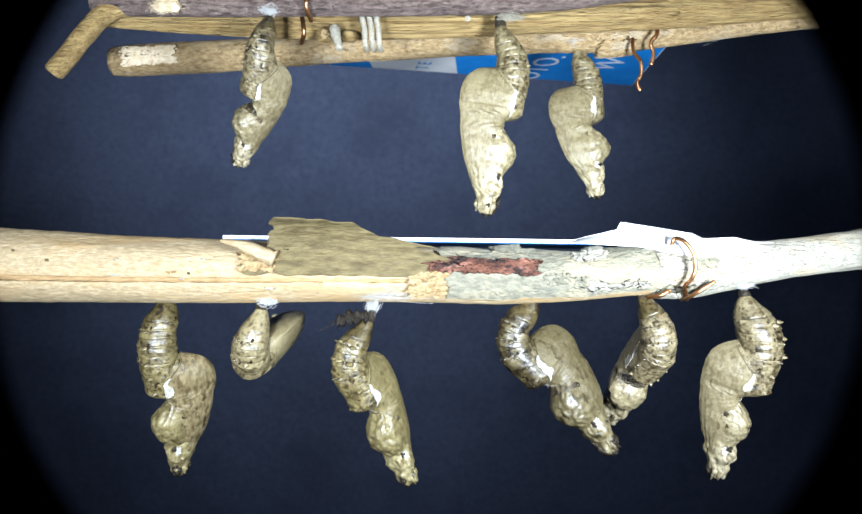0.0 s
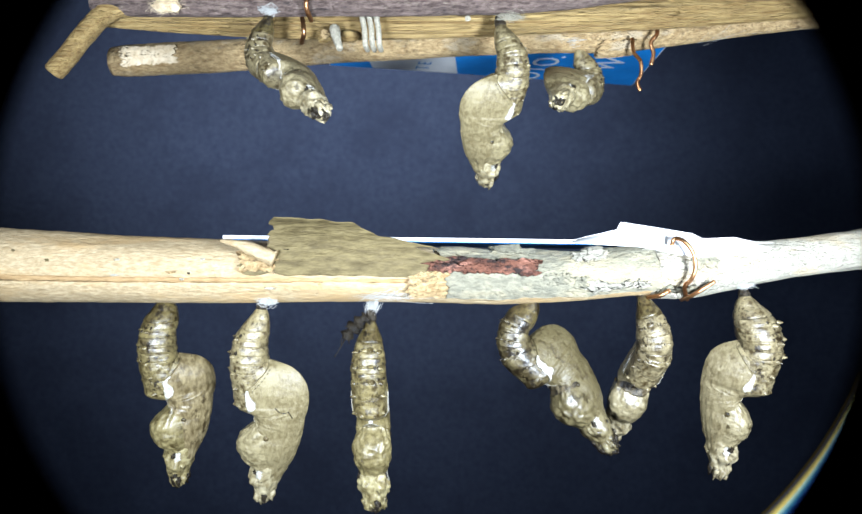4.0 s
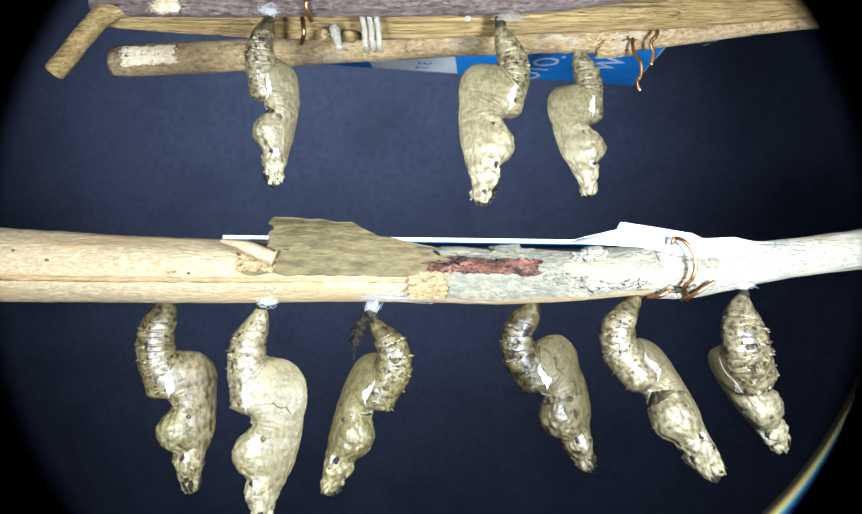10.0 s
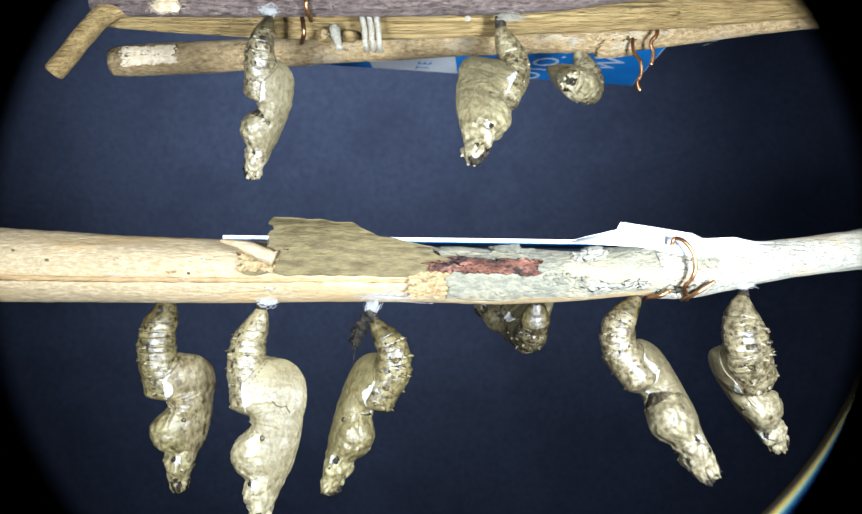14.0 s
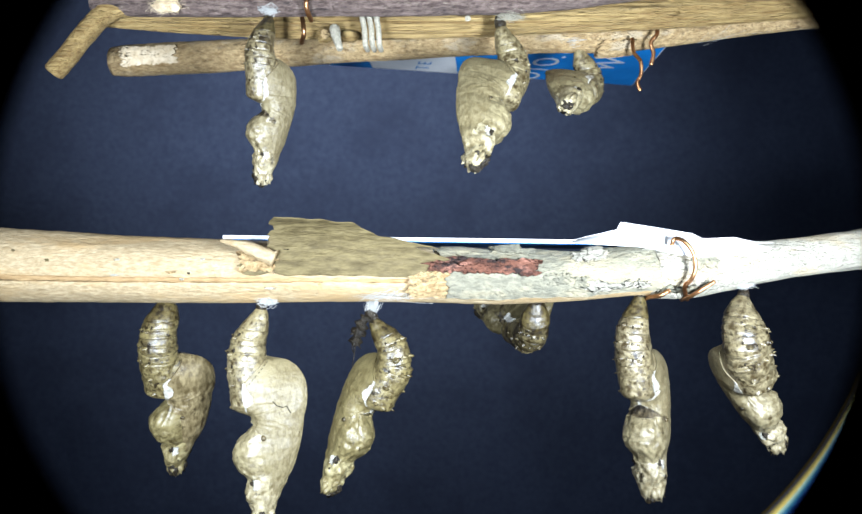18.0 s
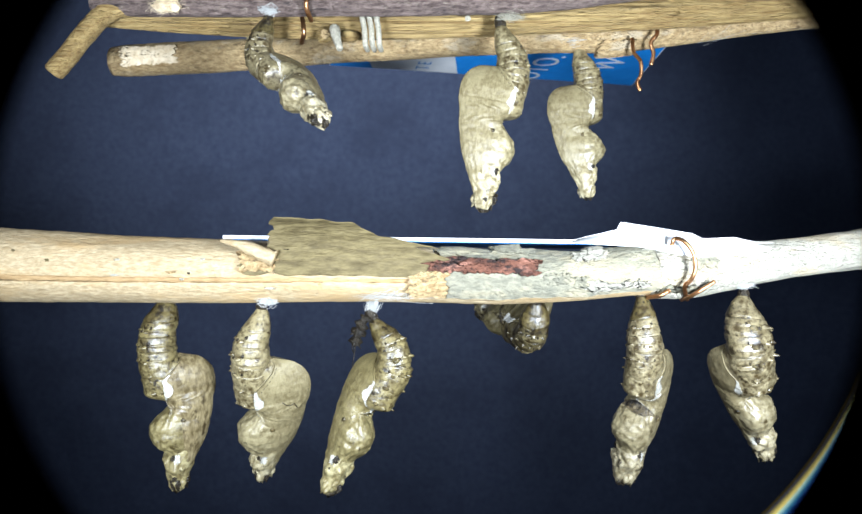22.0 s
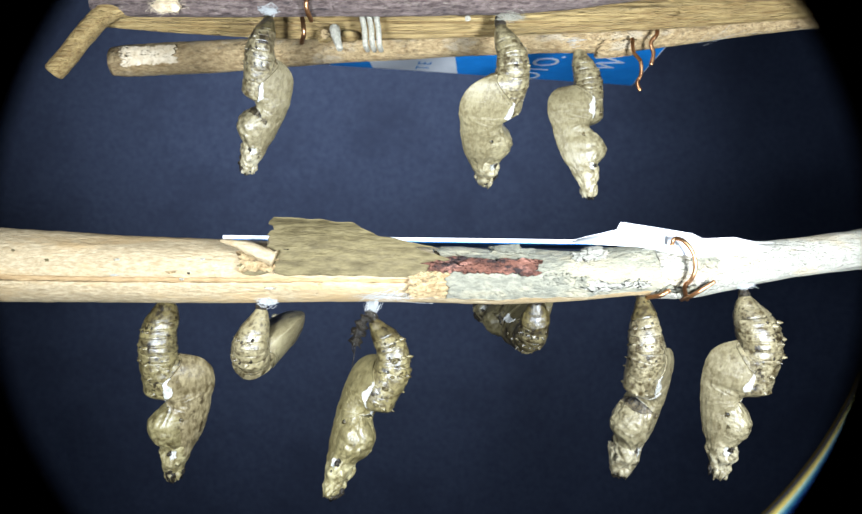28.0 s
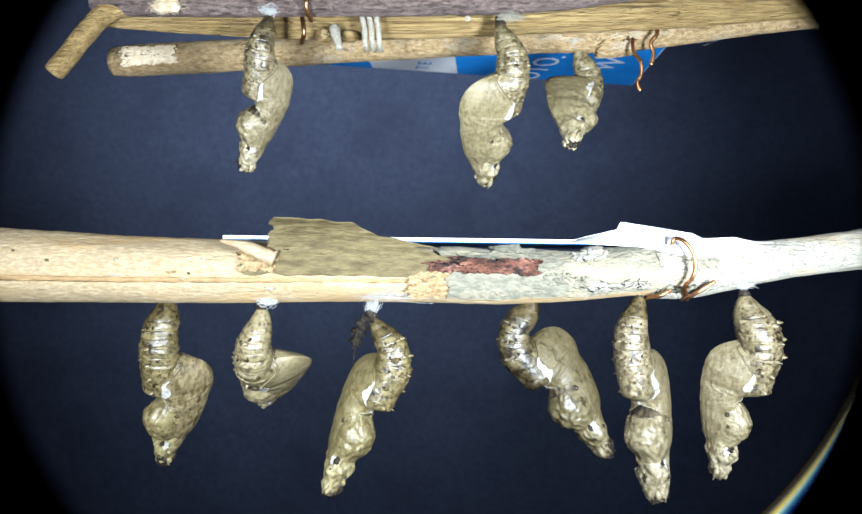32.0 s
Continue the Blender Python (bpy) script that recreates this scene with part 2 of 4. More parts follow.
thing("backdrop", sheet("backdrop", (0, 0.455, 0.31), 0.7, 0.6, 90, 0.004, M_CLOTH), "dark navy cloth hung behind the twigs", "backdrop", kind="structure")
HALF = 0.35
thing("floor", mesh_of("floor", *slab((-HALF, -0.3, 0.0), (HALF, 0.49, 0.01)), M_BOX, False), "black floor of the box", "floor", kind="structure")
thing("ceiling", mesh_of("ceiling", *slab((-HALF, -0.3, 0.61), (HALF, 0.49, 0.62)), M_BOX, False), "black lid of the box", "ceiling", kind="structure")
thing("wall_west", mesh_of("wall", *slab((-HALF - 0.01, -0.3, 0.0), (-HALF, 0.49, 0.62)), M_BOX, False), "black side of the box", "wall", kind="structure")
thing("wall_east", mesh_of("wall", *slab((HALF, -0.3, 0.0), (HALF + 0.01, 0.49, 0.62)), M_BOX, False), "black side of the box", "wall", kind="structure")
thing("wall_north", mesh_of("wall", *slab((-HALF - 0.01, 0.49, 0.0), (HALF + 0.01, 0.50, 0.62)), M_BOX, False), "black back of the box behind the cloth", "wall", kind="structure")
thing("wall_south", mesh_of("wall", *slab((-HALF - 0.01, -0.31, 0.0), (HALF + 0.01, -0.3, 0.62)), M_BOX, False), "black front of the box behind the lens", "wall", kind="structure")


# ---- the lens tube through which the twigs are seen ----
def turned(rings, n=160):
    verts, faces = [], []
    for r, y in rings:
        for k in range(n):
            w = 2 * math.pi * k / n
            verts.append(((-0.05 + r * math.cos(w)) * MM, y * MM, (300.12 + r * math.sin(w)) * MM))
    m = len(rings)
    for i in range(m):
        j = (i + 1) % m
        for k in range(n):
            q = (k + 1) % n
            faces.append((i * n + k, i * n + q, j * n + q, j * n + k))
    return verts, faces


tube_thing = new("lens_tube", None)
tagged(tube_thing, "black round tube of a clip-on macro lens", "lens")
part("tube_body", mesh_of("tube_body", *turned([(12.4, 12.0), (13.0, 12.0), (13.0, -300.0), (12.4, -300.0)]), M_BARREL), tube_thing)
part("front_ring", mesh_of("front_ring", *turned([(7.62, 12.0), (13.2, 12.0), (13.2, 12.7), (8.3, 12.7)]), M_BARREL), tube_thing)


# ---- twigs ----
class Twig:
    """A round stem through stations (x, y, z, radius) in mm, from left to right."""

    def __init__(self, stations):
        self.st = stations

    def at(self, x):
        return along(self.st, x)

    def point(self, x, w, out=0.0):
        """Surface point at x mm and angle w (0 towards the lens, 90 up), in metres."""
        _, y, z, r = self.at(x)
        r += out
        return Vector((x, y - r * math.cos(radians(w)), z + r * math.sin(radians(w)))) * MM

    def mesh(self, name, material, rough=0.06, groove=None, n=40, step=0.7, cap=None, seed=0.0):
        x0, x1 = self.st[0][0], self.st[-1][0]
        m = int((x1 - x0) / step)
        verts, faces = [], []
        for i in range(m + 1):
            x = x0 + (x1 - x0) * i / m
            for k in range(n):
                w = 360.0 * k / n
                q = Vector((x * 0.06, math.cos(radians(w)) * 1.5, math.sin(radians(w)) * 1.5 + seed))
                o = self.at(x)[3] * (rough * noise.noise(q) + 0.35 * rough * noise.noise(q * 4 + Vector((x * 0.3, 0, 0))))
                if groove:
                    o += groove(x, w)
                verts.append(self.point(x, w, o))
        for i in range(m):
            for k in range(n):
                a, b = i * n + k, i * n + (k + 1) % n
                faces.append((b, a, a + n, b + n))
        faces.append(tuple(range(n)))
        faces.append(tuple(reversed(range(m * n, (m + 1) * n))))
        return mesh_of(name, verts, faces, material)


def shell(twig, x0, x1, w0, w1, out, thick, nx=60, nw=24, ragged=(1.0, 6.0), seed=0.0, lift=None):
    """A flake of bark that hugs the twig between x0..x1 mm and the angles w0..w1, with ragged edges."""
    verts, faces = [], []
    for side in (0, 1):
        for i in range(nx + 1):
            for j in range(nw + 1):
                f, g = i / nx, j / nw
                rag = ragged[0] * (noise.noise(Vector((g * 5, seed, 0))) + 0.6 * noise.noise(Vector((g * 17, seed, 3))))
                x = x0 + rag + (x1 - x0 - rag + ragged[0] * noise.noise(Vector((g * 6, seed + 5, 0)))) * f
                a = w0 + ragged[1] * (noise.noise(Vector((f * 6, seed, 9))) + 0.5 * noise.noise(Vector((f * 23, seed, 4))))
                z = w1 + ragged[1] * (noise.noise(Vector((f * 6, seed, 14))) + 0.5 * noise.noise(Vector((f * 25, seed, 6))))
                w = a + (z - a) * g
                o = out + 0.25 * noise.noise(Vector((x * 0.25, w * 0.03, seed))) - (thick if side else 0)
                if lift:
                    o += lift(f, g)
                verts.append(twig.point(x, w, o))
    s = (nx + 1) * (nw + 1)
    for i in range(nx):
        for j in range(nw):
            a = i * (nw + 1) + j
            faces.append((a, a + 1, a + nw + 2, a + nw + 1))
            faces.append((s + a, s + a + nw + 1, s + a + nw + 2, s + a + 1))
    rim = [i * (nw + 1) for i in range(nx + 1)] + [nx * (nw + 1) + j for j in range(1, nw + 1)] + \
          [i * (nw + 1) + nw for i in range(nx - 1, -1, -1)] + [j for j in range(nw - 1, 0, -1)]
    for a, b in zip(rim, rim[1:] + rim[:1]):
        faces.append((b, a, a + s, b + s))
    return verts, faces


LOW = Twig([(-350.0, 98, 299.5, 6.2), (-61.2, 98.0, 298.9, 5.31), (-45.6, 98.0, 298.3, 4.76), (-29.7, 97.0, 298.0, 4.41), (-14.1, 96.0, 297.8, 4.06), (-1.8, 96.0, 297.5, 3.83),
            (8.9, 96.0, 297.2, 3.75), (20.1, 95.0, 297.3, 3.33), (27.7, 95.0, 298.0, 3.41), (35.3, 95.0, 298.3, 3.71), (41.3, 95.0, 298.8, 3.03), (46.6, 95.0, 299.4, 2.42),
            (53.3, 96.0, 300.2, 2.45), (60.6, 97.0, 301.2, 2.55), (350.0, 112, 322.0, 2.6)])


def low_groove(x, w):
    w = (w + 180) % 360 - 180
    cut = math.exp(-((w + 16 - 0.10 * (x + 40)) / 4.5) ** 2) * (1.0 if x < 0 else 0.2)
    flat = 0.35 * math.exp(-((w + 55) / 22) ** 2)
    flat2 = 0.25 * math.exp(-((w - 60) / 16) ** 2)
    return -0.28 * cut - flat * 0.3 - flat2


branch = thing("branch", LOW.mesh("branch", M_WOOD, 0.05, low_groove, n=120, step=0.6, seed=1.0),
               "thick bare tan twig with peeling grey bark", "twig")


def bark_sheet():
    """The curled sheet of loose bark, open at the top and ragged at its left end."""
    nx, nt, verts, faces = 90, 30, [], []
    tops = [(-26.3, 3.2), (-23.3, 5.6), (-21.7, 7.7), (-17.1, 7.5), (-10.6, 6.9), (-7.2, 5.3), (0.5, 3.9), (3.5, 3.3)]
    for side in (0, 1):
        for i in range(nx + 1):
            for j in range(nt + 1):
                f, g = i / nx, j / nt
                rag = 1.3 * noise.noise(Vector((g * 6, 3.1, 0))) + 0.7 * noise.noise(Vector((g * 19, 1.7, 0)))
                left = -25.1 + (3.3 if g > 0.42 else 0.0) + rag
                right = 1.2 + 4.5 * noise.noise(Vector((g * 4, 8.0, 0)))
                x = left + (right - left) * f
                _, y, z, r = LOW.at(x)
                top = along(tops, x)[1] + 0.25 * noise.noise(Vector((x * 0.5, 0, 4)))
                low = -0.25 + 0.35 * noise.noise(Vector((x * 0.4, 5, 4)))
                h = low + (top - low) * g
                bulge = (r + 0.7) * math.sqrt(max(1 - (0.62 * h / (r + 0.7)) ** 2, 0.05)) + 0.12 * noise.noise(Vector((x * 0.3, h, 0)))
                verts.append(Vector((x, y - bulge + (0.5 if side else 0), z + h)) * MM)
    s = (nx + 1) * (nt + 1)
    for i in range(nx):
        for j in range(nt):
            a = i * (nt + 1) + j
            faces.append((a, a + 1, a + nt + 2, a + nt + 1))
            faces.append((s + a, s + a + nt + 1, s + a + nt + 2, s + a + 1))
    rim = [i * (nt + 1) for i in range(nx + 1)] + [nx * (nt + 1) + j for j in range(1, nt + 1)] + \
          [i * (nt + 1) + nt for i in range(nx - 1, -1, -1)] + [j for j in range(nt - 1, 0, -1)]
    for a, b in zip(rim, rim[1:] + rim[:1]):
        faces.append((b, a, a + s, b + s))
    part("bark_sheet", mesh_of("bark_sheet", verts, faces, M_BARK), branch, "loose curled sheet of olive-brown bark")


bark_sheet()
part("bark_flake", mesh_of("bark_flake", *shell(LOW, 1.2, 32.6, -47, 95, 0.25, 0.6, 120, 40, (1.6, 9), 2.0), M_GREY), branch, "grey flaking bark with cream patches")
part("bark_flake", mesh_of("bark_flake", *shell(LOW, 30.0, 350.0, -180, 180, 0.30, 0.6, 300, 48, (1.0, 4), 6.0), M_PALE), branch, "pale grey bark")
part("bark_flake", mesh_of("bark_flake", *shell(LOW, -3.0, 2.1, -42, 8, 0.7, 0.9, 40, 20, (1.0, 8), 4.0), M_TAN), branch, "torn tan bark edge")
part("inner_bark", mesh_of("inner_bark", *shell(LOW, -0.2, 14.2, 7, 33, 0.95, 0.9, 90, 24, (1.8, 10), 11.0), M_RED), branch, "exposed red-brown inner bark")
def groove_strip():
    """A strip laid in the lengthwise groove, with the groove's shade in its colour."""
    verts, faces, n = [], [], 150
    for i in range(n + 1):
        x = -75 + 72 * i / n
        mid = -16 + 0.10 * (x + 40) + 0.6 * noise.noise(Vector((x * 0.3, 0, 0)))
        half = 5.0 + 2.2 * noise.noise(Vector((x * 0.5, 4, 0)))
        for w, o in ((mid - half, -0.06), (mid, -0.16), (mid + half, -0.06), (mid, -0.8)):
            verts.append(LOW.point(x, w, o))
    for i in range(n):
        for j in range(4):
            q = (j + 1) % 4
            faces.append((i * 4 + j, i * 4 + q, i * 4 + 4 + q, i * 4 + 4 + j))
    part("groove_bark", mesh_of("groove_bark", verts, faces, M_GROOVE), branch, "orange-brown strip painted as the shade of a lengthwise groove")


groove_strip()
rnd_ = random.Random(5)
for i_ in range(7):
    x_, w_ = rnd_.uniform(3, 29), rnd_.uniform(-34, 60)
    l_, h_ = rnd_.uniform(1.6, 4.5), rnd_.uniform(9, 24)
    part("bark_flake", mesh_of("bark_flake", *shell(LOW, x_, x_ + l_, w_, w_ + h_, 0.42 + 0.2 * rnd_.random(), 0.3, 24, 14, (0.7, 6), i_ * 3.3, lambda f, g: 0.35 * f * g), M_GREY if rnd_.random() < 0.6 else M_PALE), branch)
for i_ in range(7):
    x_, w_ = rnd_.uniform(20, 38), rnd_.uniform(-50, 60)
    l_, h_ = rnd_.uniform(2.0, 5.5), rnd_.uniform(12, 34)
    part("bark_flake", mesh_of("bark_flake", *shell(LOW, x_, x_ + l_, w_, w_ + h_, 0.40 + 0.15 * rnd_.random(), 0.3, 24, 14, (0.9, 9), 40 + i_ * 3.3, lambda f, g: 0.2 * f * g), M_PALE if x_ < 30 else M_GREY), branch)
part("torn_edge", mesh_of("torn_edge", *shell(LOW, -25.4, -20.7, 2, 34, 0.95, 0.9, 30, 16, (1.2, 6), 31.0), M_TAN), branch, "pale torn edge of the bark sheet")
splint = [(-28.2, 92.0, 302.2), (-25.0, 91.0, 301.5), (-20.6, 91.0, 299.8)]
part("splinter", mesh_of("splinter", *tube([Vector(p) * MM for p in spline(splint, 14)], [0.00012 + 0.0011 * i / 13 for i in range(14)], 7, vary=0.3), M_WOOD), branch, "pale torn splinter")

for x_, w_, l_, m_ in ((-42.5, 18, 0.9, M_PALE), (-42.8, -8, 1.3, M_PALE), (-35.1, -2, 1.6, M_TAN), (-32.6, -3, 0.5, M_BLACK), (-30.8, 22, 1.2, M_PALE),
                       (-21.7, -30, 1.7, M_PALE), (-14.7, -20, 1.3, M_TAN), (-33.6, -14, 0.8, M_PALE), (-56.6, 25, 0.5, M_BARK), (-51.9, 12, 0.6, M_BARK)):
    c_ = LOW.point(x_, w_, -0.05) / MM
    part("fleck", blob("fleck", tuple(c_), (l_ * 0.4, 0.14, 0.16), m_, x_, 0.9, 14), branch)

DARK = Twig([(-48.9, 100.0, 336.8, 1.59), (-42.6, 100.0, 336.6, 1.75), (-30.6, 100.0, 336.6, 1.83), (-6.7, 100.0, 337.0, 1.99), (10.9, 101.0, 337.7, 2.09), (21.4, 101.0, 338.6, 2.17), (32.2, 102.0, 340.3, 2.20), (58.8, 103.0, 343.3, 2.30), (350.0, 112, 368.0, 2.4)])
OCHRE = Twig([(-50.7, 107.0, 336.6, 0.85), (-41.7, 108.0, 336.5, 1.21), (-28.8, 108.0, 336.1, 1.64), (-16.0, 109.0, 336.3, 1.91), (-2.1, 109.0, 336.6, 2.09), (10.1, 109.0, 337.1, 2.17), (27.5, 109.0, 337.9, 2.26), (45.2, 110.0, 339.3, 2.37), (61.1, 111.0, 340.7, 2.21), (350.0, 119, 359.0, 2.2)])
TAN = Twig([(-60.8, 132.0, 337.4, 2.63), (-58.3, 132.0, 337.5, 2.95), (-39.8, 130.0, 337.8, 2.90), (-18.5, 126.0, 337.8, 2.51), (1.5, 121.0, 337.4, 2.31), (20.1, 117.0, 336.9, 2.24), (31.1, 116.0, 336.6, 2.31), (34.8, 116.0, 336.8, 2.03), (48.1, 117.0, 338.5, 1.68), (65.0, 118.0, 340.6, 1.50), (350.0, 138, 368.0, 2.0)])


def rib(x, w):
    return 0.07 * math.sin(radians(w * 14)) + 0.05 * math.sin(radians(w * 23))


dark_twig = thing("twig", DARK.mesh("twig", M_PURPLE, 0.09, None, 40, 0.7, seed=3.0), "purple-brown rough twig bound to two others", "twig", "bound twigs")
elbow = spline([(-44.6, 100.0, 336.5), (-47.3, 100.0, 335.3), (-49.9, 100.0, 332.6), (-52.3, 100.0, 329.6), (-54.8, 100.0, 326.6)], 30)
part("side_shoot", mesh_of("side_shoot", *tube([Vector(p) * MM for p in elbow], [0.0016] * 8 + [0.00145] * 21 + [0.0012], 20, vary=0.08), M_OCHRE), dark_twig, "bent short side shoot with a cut end")
ochre_twig = thing("twig", OCHRE.mesh("twig", M_OCHRE, 0.04, rib, 64, 0.7, seed=5.0), "ochre stem with fine lengthwise grooves", "twig", "bound twigs")
tan_twig = thing("twig", TAN.mesh("twig", M_TAN, 0.08, None, 40, 0.7, seed=8.0), "tan twig with a pale slanted cut end", "twig", "bound twigs")
part("cut_face", mesh_of("cut_face", *shell(TAN, -57.6, -47.2, -30, 25, 0.75, 0.9, 60, 24, (2.2, 9), 19.0), M_CUT), tan_twig, "pale fresh slanted cut")
part("bark_bump", mesh_of("bark_bump", *shell(TAN, 27.8, 33.8, -88, -20, 0.9, 1.0, 30, 14, (0.8, 8), 17.0), M_TAN), tan_twig)


# knots, stubs and ties on the bound twigs
part("knot", blob("knot", (-16.4, 106.9, 334.4), (1.3, 0.7, 1.3), M_OCHRE, 1.0), ochre_twig, "round pruned knot")
part("knot", blob("knot", (-12.6, 106.9, 334.2), (1.5, 0.7, 1.0), M_OCHRE, 4.0), ochre_twig)
part("knot_end", blob("knot_end", (-16.3, 106.1, 334.3), (0.75, 0.3, 0.8), M_TAN, 2.0, 0.1), ochre_twig)
part("stub", mesh_of("stub", *tube([Vector(p) * MM for p in spline([(-14.7, 105.0, 334.9), (-14.3, 104.0, 333.3), (-13.6, 103.0, 331.0)], 10)], [0.0008, 0.0008, 0.0008, 0.0008, 0.00075, 0.0007, 0.00065, 0.0006, 0.00055, 0.0005], 10, vary=0.15), M_STRING), ochre_twig, "pale dry stub")
part("pith_spot", blob("pith_spot", (5.7, 106.9, 337.0), (0.5, 0.25, 0.5), M_STRING, 3.0, 0.1), ochre_twig)
for u_mm in (0.0, 1.05, 2.1):
    a, b, d = Vector((-10.4, 104.0, 336.3)), Vector((-9.9, 104.0, 332.1)), Vector((u_mm, 0, 0))
    pts = [a + d + Vector((0, 2.5, 0.6)), a + d, (a + b) / 2 + d + Vector((0.15, -0.35, 0)), b + d, b + d + Vector((0.1, 2.6, -0.1))]
    thing("string_tie", mesh_of("string_tie", *wire(pts, 0.42, 9, 24), M_STRING), "pale string loop tied round ochre twig", "string", "string loops")


def copper(points, r=0.34, label="bent copper wire twisted round the twigs"):
    return thing("copper_wire", mesh_of("copper_wire", *wire(points, r, 10, 40), M_COPPER), label, "wire")


copper([(-18.0, 101.0, 340.0), (-17.5, 97.0, 336.5), (-17.5, 97.0, 335.0), (-17.2, 99.0, 333.9)])
copper([(-19.3, 103.0, 336.1), (-18.9, 102.0, 334.3), (-18.8, 102.0, 333.0), (-19.5, 104.0, 332.3)])
copper([(36.8, 112.0, 339.9), (36.5, 112.0, 337.7), (36.4, 111.0, 335.9), (35.4, 111.0, 334.5), (35.8, 111.0, 332.7), (35.4, 111.0, 330.9)], 0.33)
copper([(32.7, 112.0, 335.5), (32.6, 111.0, 333.0), (33.4, 110.0, 331.2), (33.5, 110.0, 329.2), (32.9, 110.0, 327.8), (33.4, 110.0, 326.5)], 0.30)
copper([(31.4, 90.0, 301.5), (31.8, 90.0, 302.4), (32.7, 89.0, 302.0), (33.7, 88.5, 300.4), (33.9, 88.5, 298.4), (33.5, 89.0, 297.0), (33.1, 90.0, 296.1), (34.9, 94.0, 294.2)], 0.28, "copper wire looped round the pale branch")
copper([(37.0, 90.0, 296.8), (35.6, 90.0, 295.9), (34.4, 91.0, 294.9), (34.5, 95.0, 294.1)], 0.28, "copper wire looped round the pale branch")
copper([(31.5, 91.0, 295.6), (30.2, 91.0, 294.9), (29.6, 93.0, 294.6), (29.8, 97.0, 294.0)], 0.28, "copper wire looped round the pale branch")


# ---- printed cards lying on the twigs ----
def plate(name, corners, z0, z1, material, slope=0.0):
    n = len(corners)
    verts = [(x * MM, y * MM, (z + slope * (x + 29)) * MM) for z in (z0, z1) for x, y in corners]
    faces = [tuple(reversed(range(n))), tuple(range(n, 2 * n))] + [(i, (i + 1) % n, (i + 1) % n + n, i + n) for i in range(n)]
    return mesh_of(name, verts, faces, material, False)


A, B = Vector((-22.1, 150.8)), Vector((49.2, 168.6))
BC = Vector((-2.6, -36.0))
CZ = 342.0


def strip(f0, f1):
    p, q = A + (B - A) * f0, A + (B - A) * f1
    return [tuple(p), tuple(q), tuple(q + BC), tuple(p + BC)]


top_card = thing("printed_card", plate("printed_card", strip(0, 1), CZ, CZ + 0.35, M_WHITE), "blue and white printed card lying on the bound twigs", "card")
for f0, f1 in ((0.003, 0.129), (0.395, 0.997)):
    part("blue_panel", plate("blue_panel", strip(f0, f1), CZ - 0.06, CZ - 0.01, M_BLUE), top_card, "bright blue printed panel")


def lettering(text, x, y, size, parent, material, turn):
    d = bpy.data.curves.new("lettering", "FONT")
    d.body, d.size, d.extrude, d.align_x, d.align_y = text, size * MM, 0.00002, "CENTER", "CENTER"
    d.materials.append(material)
    ob = new("lettering", d)
    ob.parent = parent
    ob.matrix_basis = Matrix.Translation((x * MM, y * MM, (CZ - 0.12) * MM)) @ pose(0, 0, 0, 0, 0, turn) @ pose(0, 0, 0, 180, 0, 0)
    return ob


lettering("OTO.", 24.0, 153.0, 8.0, top_card, M_WHITE, -78)
lettering("W", 38.8, 150.0, 8.5, top_card, M_WHITE, -70)
lettering("T E", -1.5, 151.0, 4.2, top_card, M_INK, -80)

low_card = thing("printed_card", plate("printed_card", [(-29.1, 96.5), (-0.3, 95), (46.6, 94.0), (48.8, 140), (-22.9, 140)], 302.55, 303.05, M_WHITE, -0.014),
                 "white card with a blue underside lying on the thick branch", "card")
part("blue_panel", plate("blue_panel", [(-28.3, 96.8), (-0.3, 95.2), (46.3, 94.2), (47.6, 139), (-22.1, 139)], 302.46, 302.52, M_BLUE, -0.014), low_card, "blue printed underside")


def flap():
    nx, nt, verts, faces = 110, 10, [], []
    crest = [(19.2, 302.3), (25.6, 303.8), (25.8, 304.8), (35.5, 303.2), (36.9, 302.5), (41.3, 302.7), (45.8, 301.8)]
    hem = [(19.2, 301.9, 93.0), (28.2, 301.3, 91.8), (35.0, 299.9, 90.9), (41.0, 300.3, 91.6), (45.8, 301.0, 92.8)]
    for side in (0, 1):
        for i in range(nx + 1):
            x = crest[0][0] + (crest[-1][0] - crest[0][0]) * i / nx
            _, low, near = along(hem, x)
            high = along(crest, x)[1]
            for j in range(nt + 1):
                g = j / nt
                verts.append(Vector((x, near + 2.4 * g ** 2 + 0.3 * math.sin(x * 0.4) * g + side * 0.3, low + (high - low) * g)) * MM)
    s = (nx + 1) * (nt + 1)
    for i in range(nx):
        for j in range(nt):
            a = i * (nt + 1) + j
            faces.append((a, a + 1, a + nt + 2, a + nt + 1))
            faces.append((s + a, s + a + nt + 1, s + a + nt + 2, s + a + 1))
        faces.append((i * (nt + 1) + nt, (i + 1) * (nt + 1) + nt, s + (i + 1) * (nt + 1) + nt, s + i * (nt + 1) + nt))
    part("flap", mesh_of("flap", verts, faces, M_WHITE), low_card, "curled-up white torn flap")


flap()

# ---- silk ----
def pad(at, wide, seed, label, material=M_SILK, count=110):
    a = Vector(at)
    thing("silk_pad", fibres("silk_pad", a + Vector((-wide, 0, 0.1)), a + Vector((wide, 0, 0)), count, (wide * 0.5, 0.35, 0.2), (wide * 0.5, 0.35, 0.2), 0.022, material, seed), label, "silk", "silk pads")


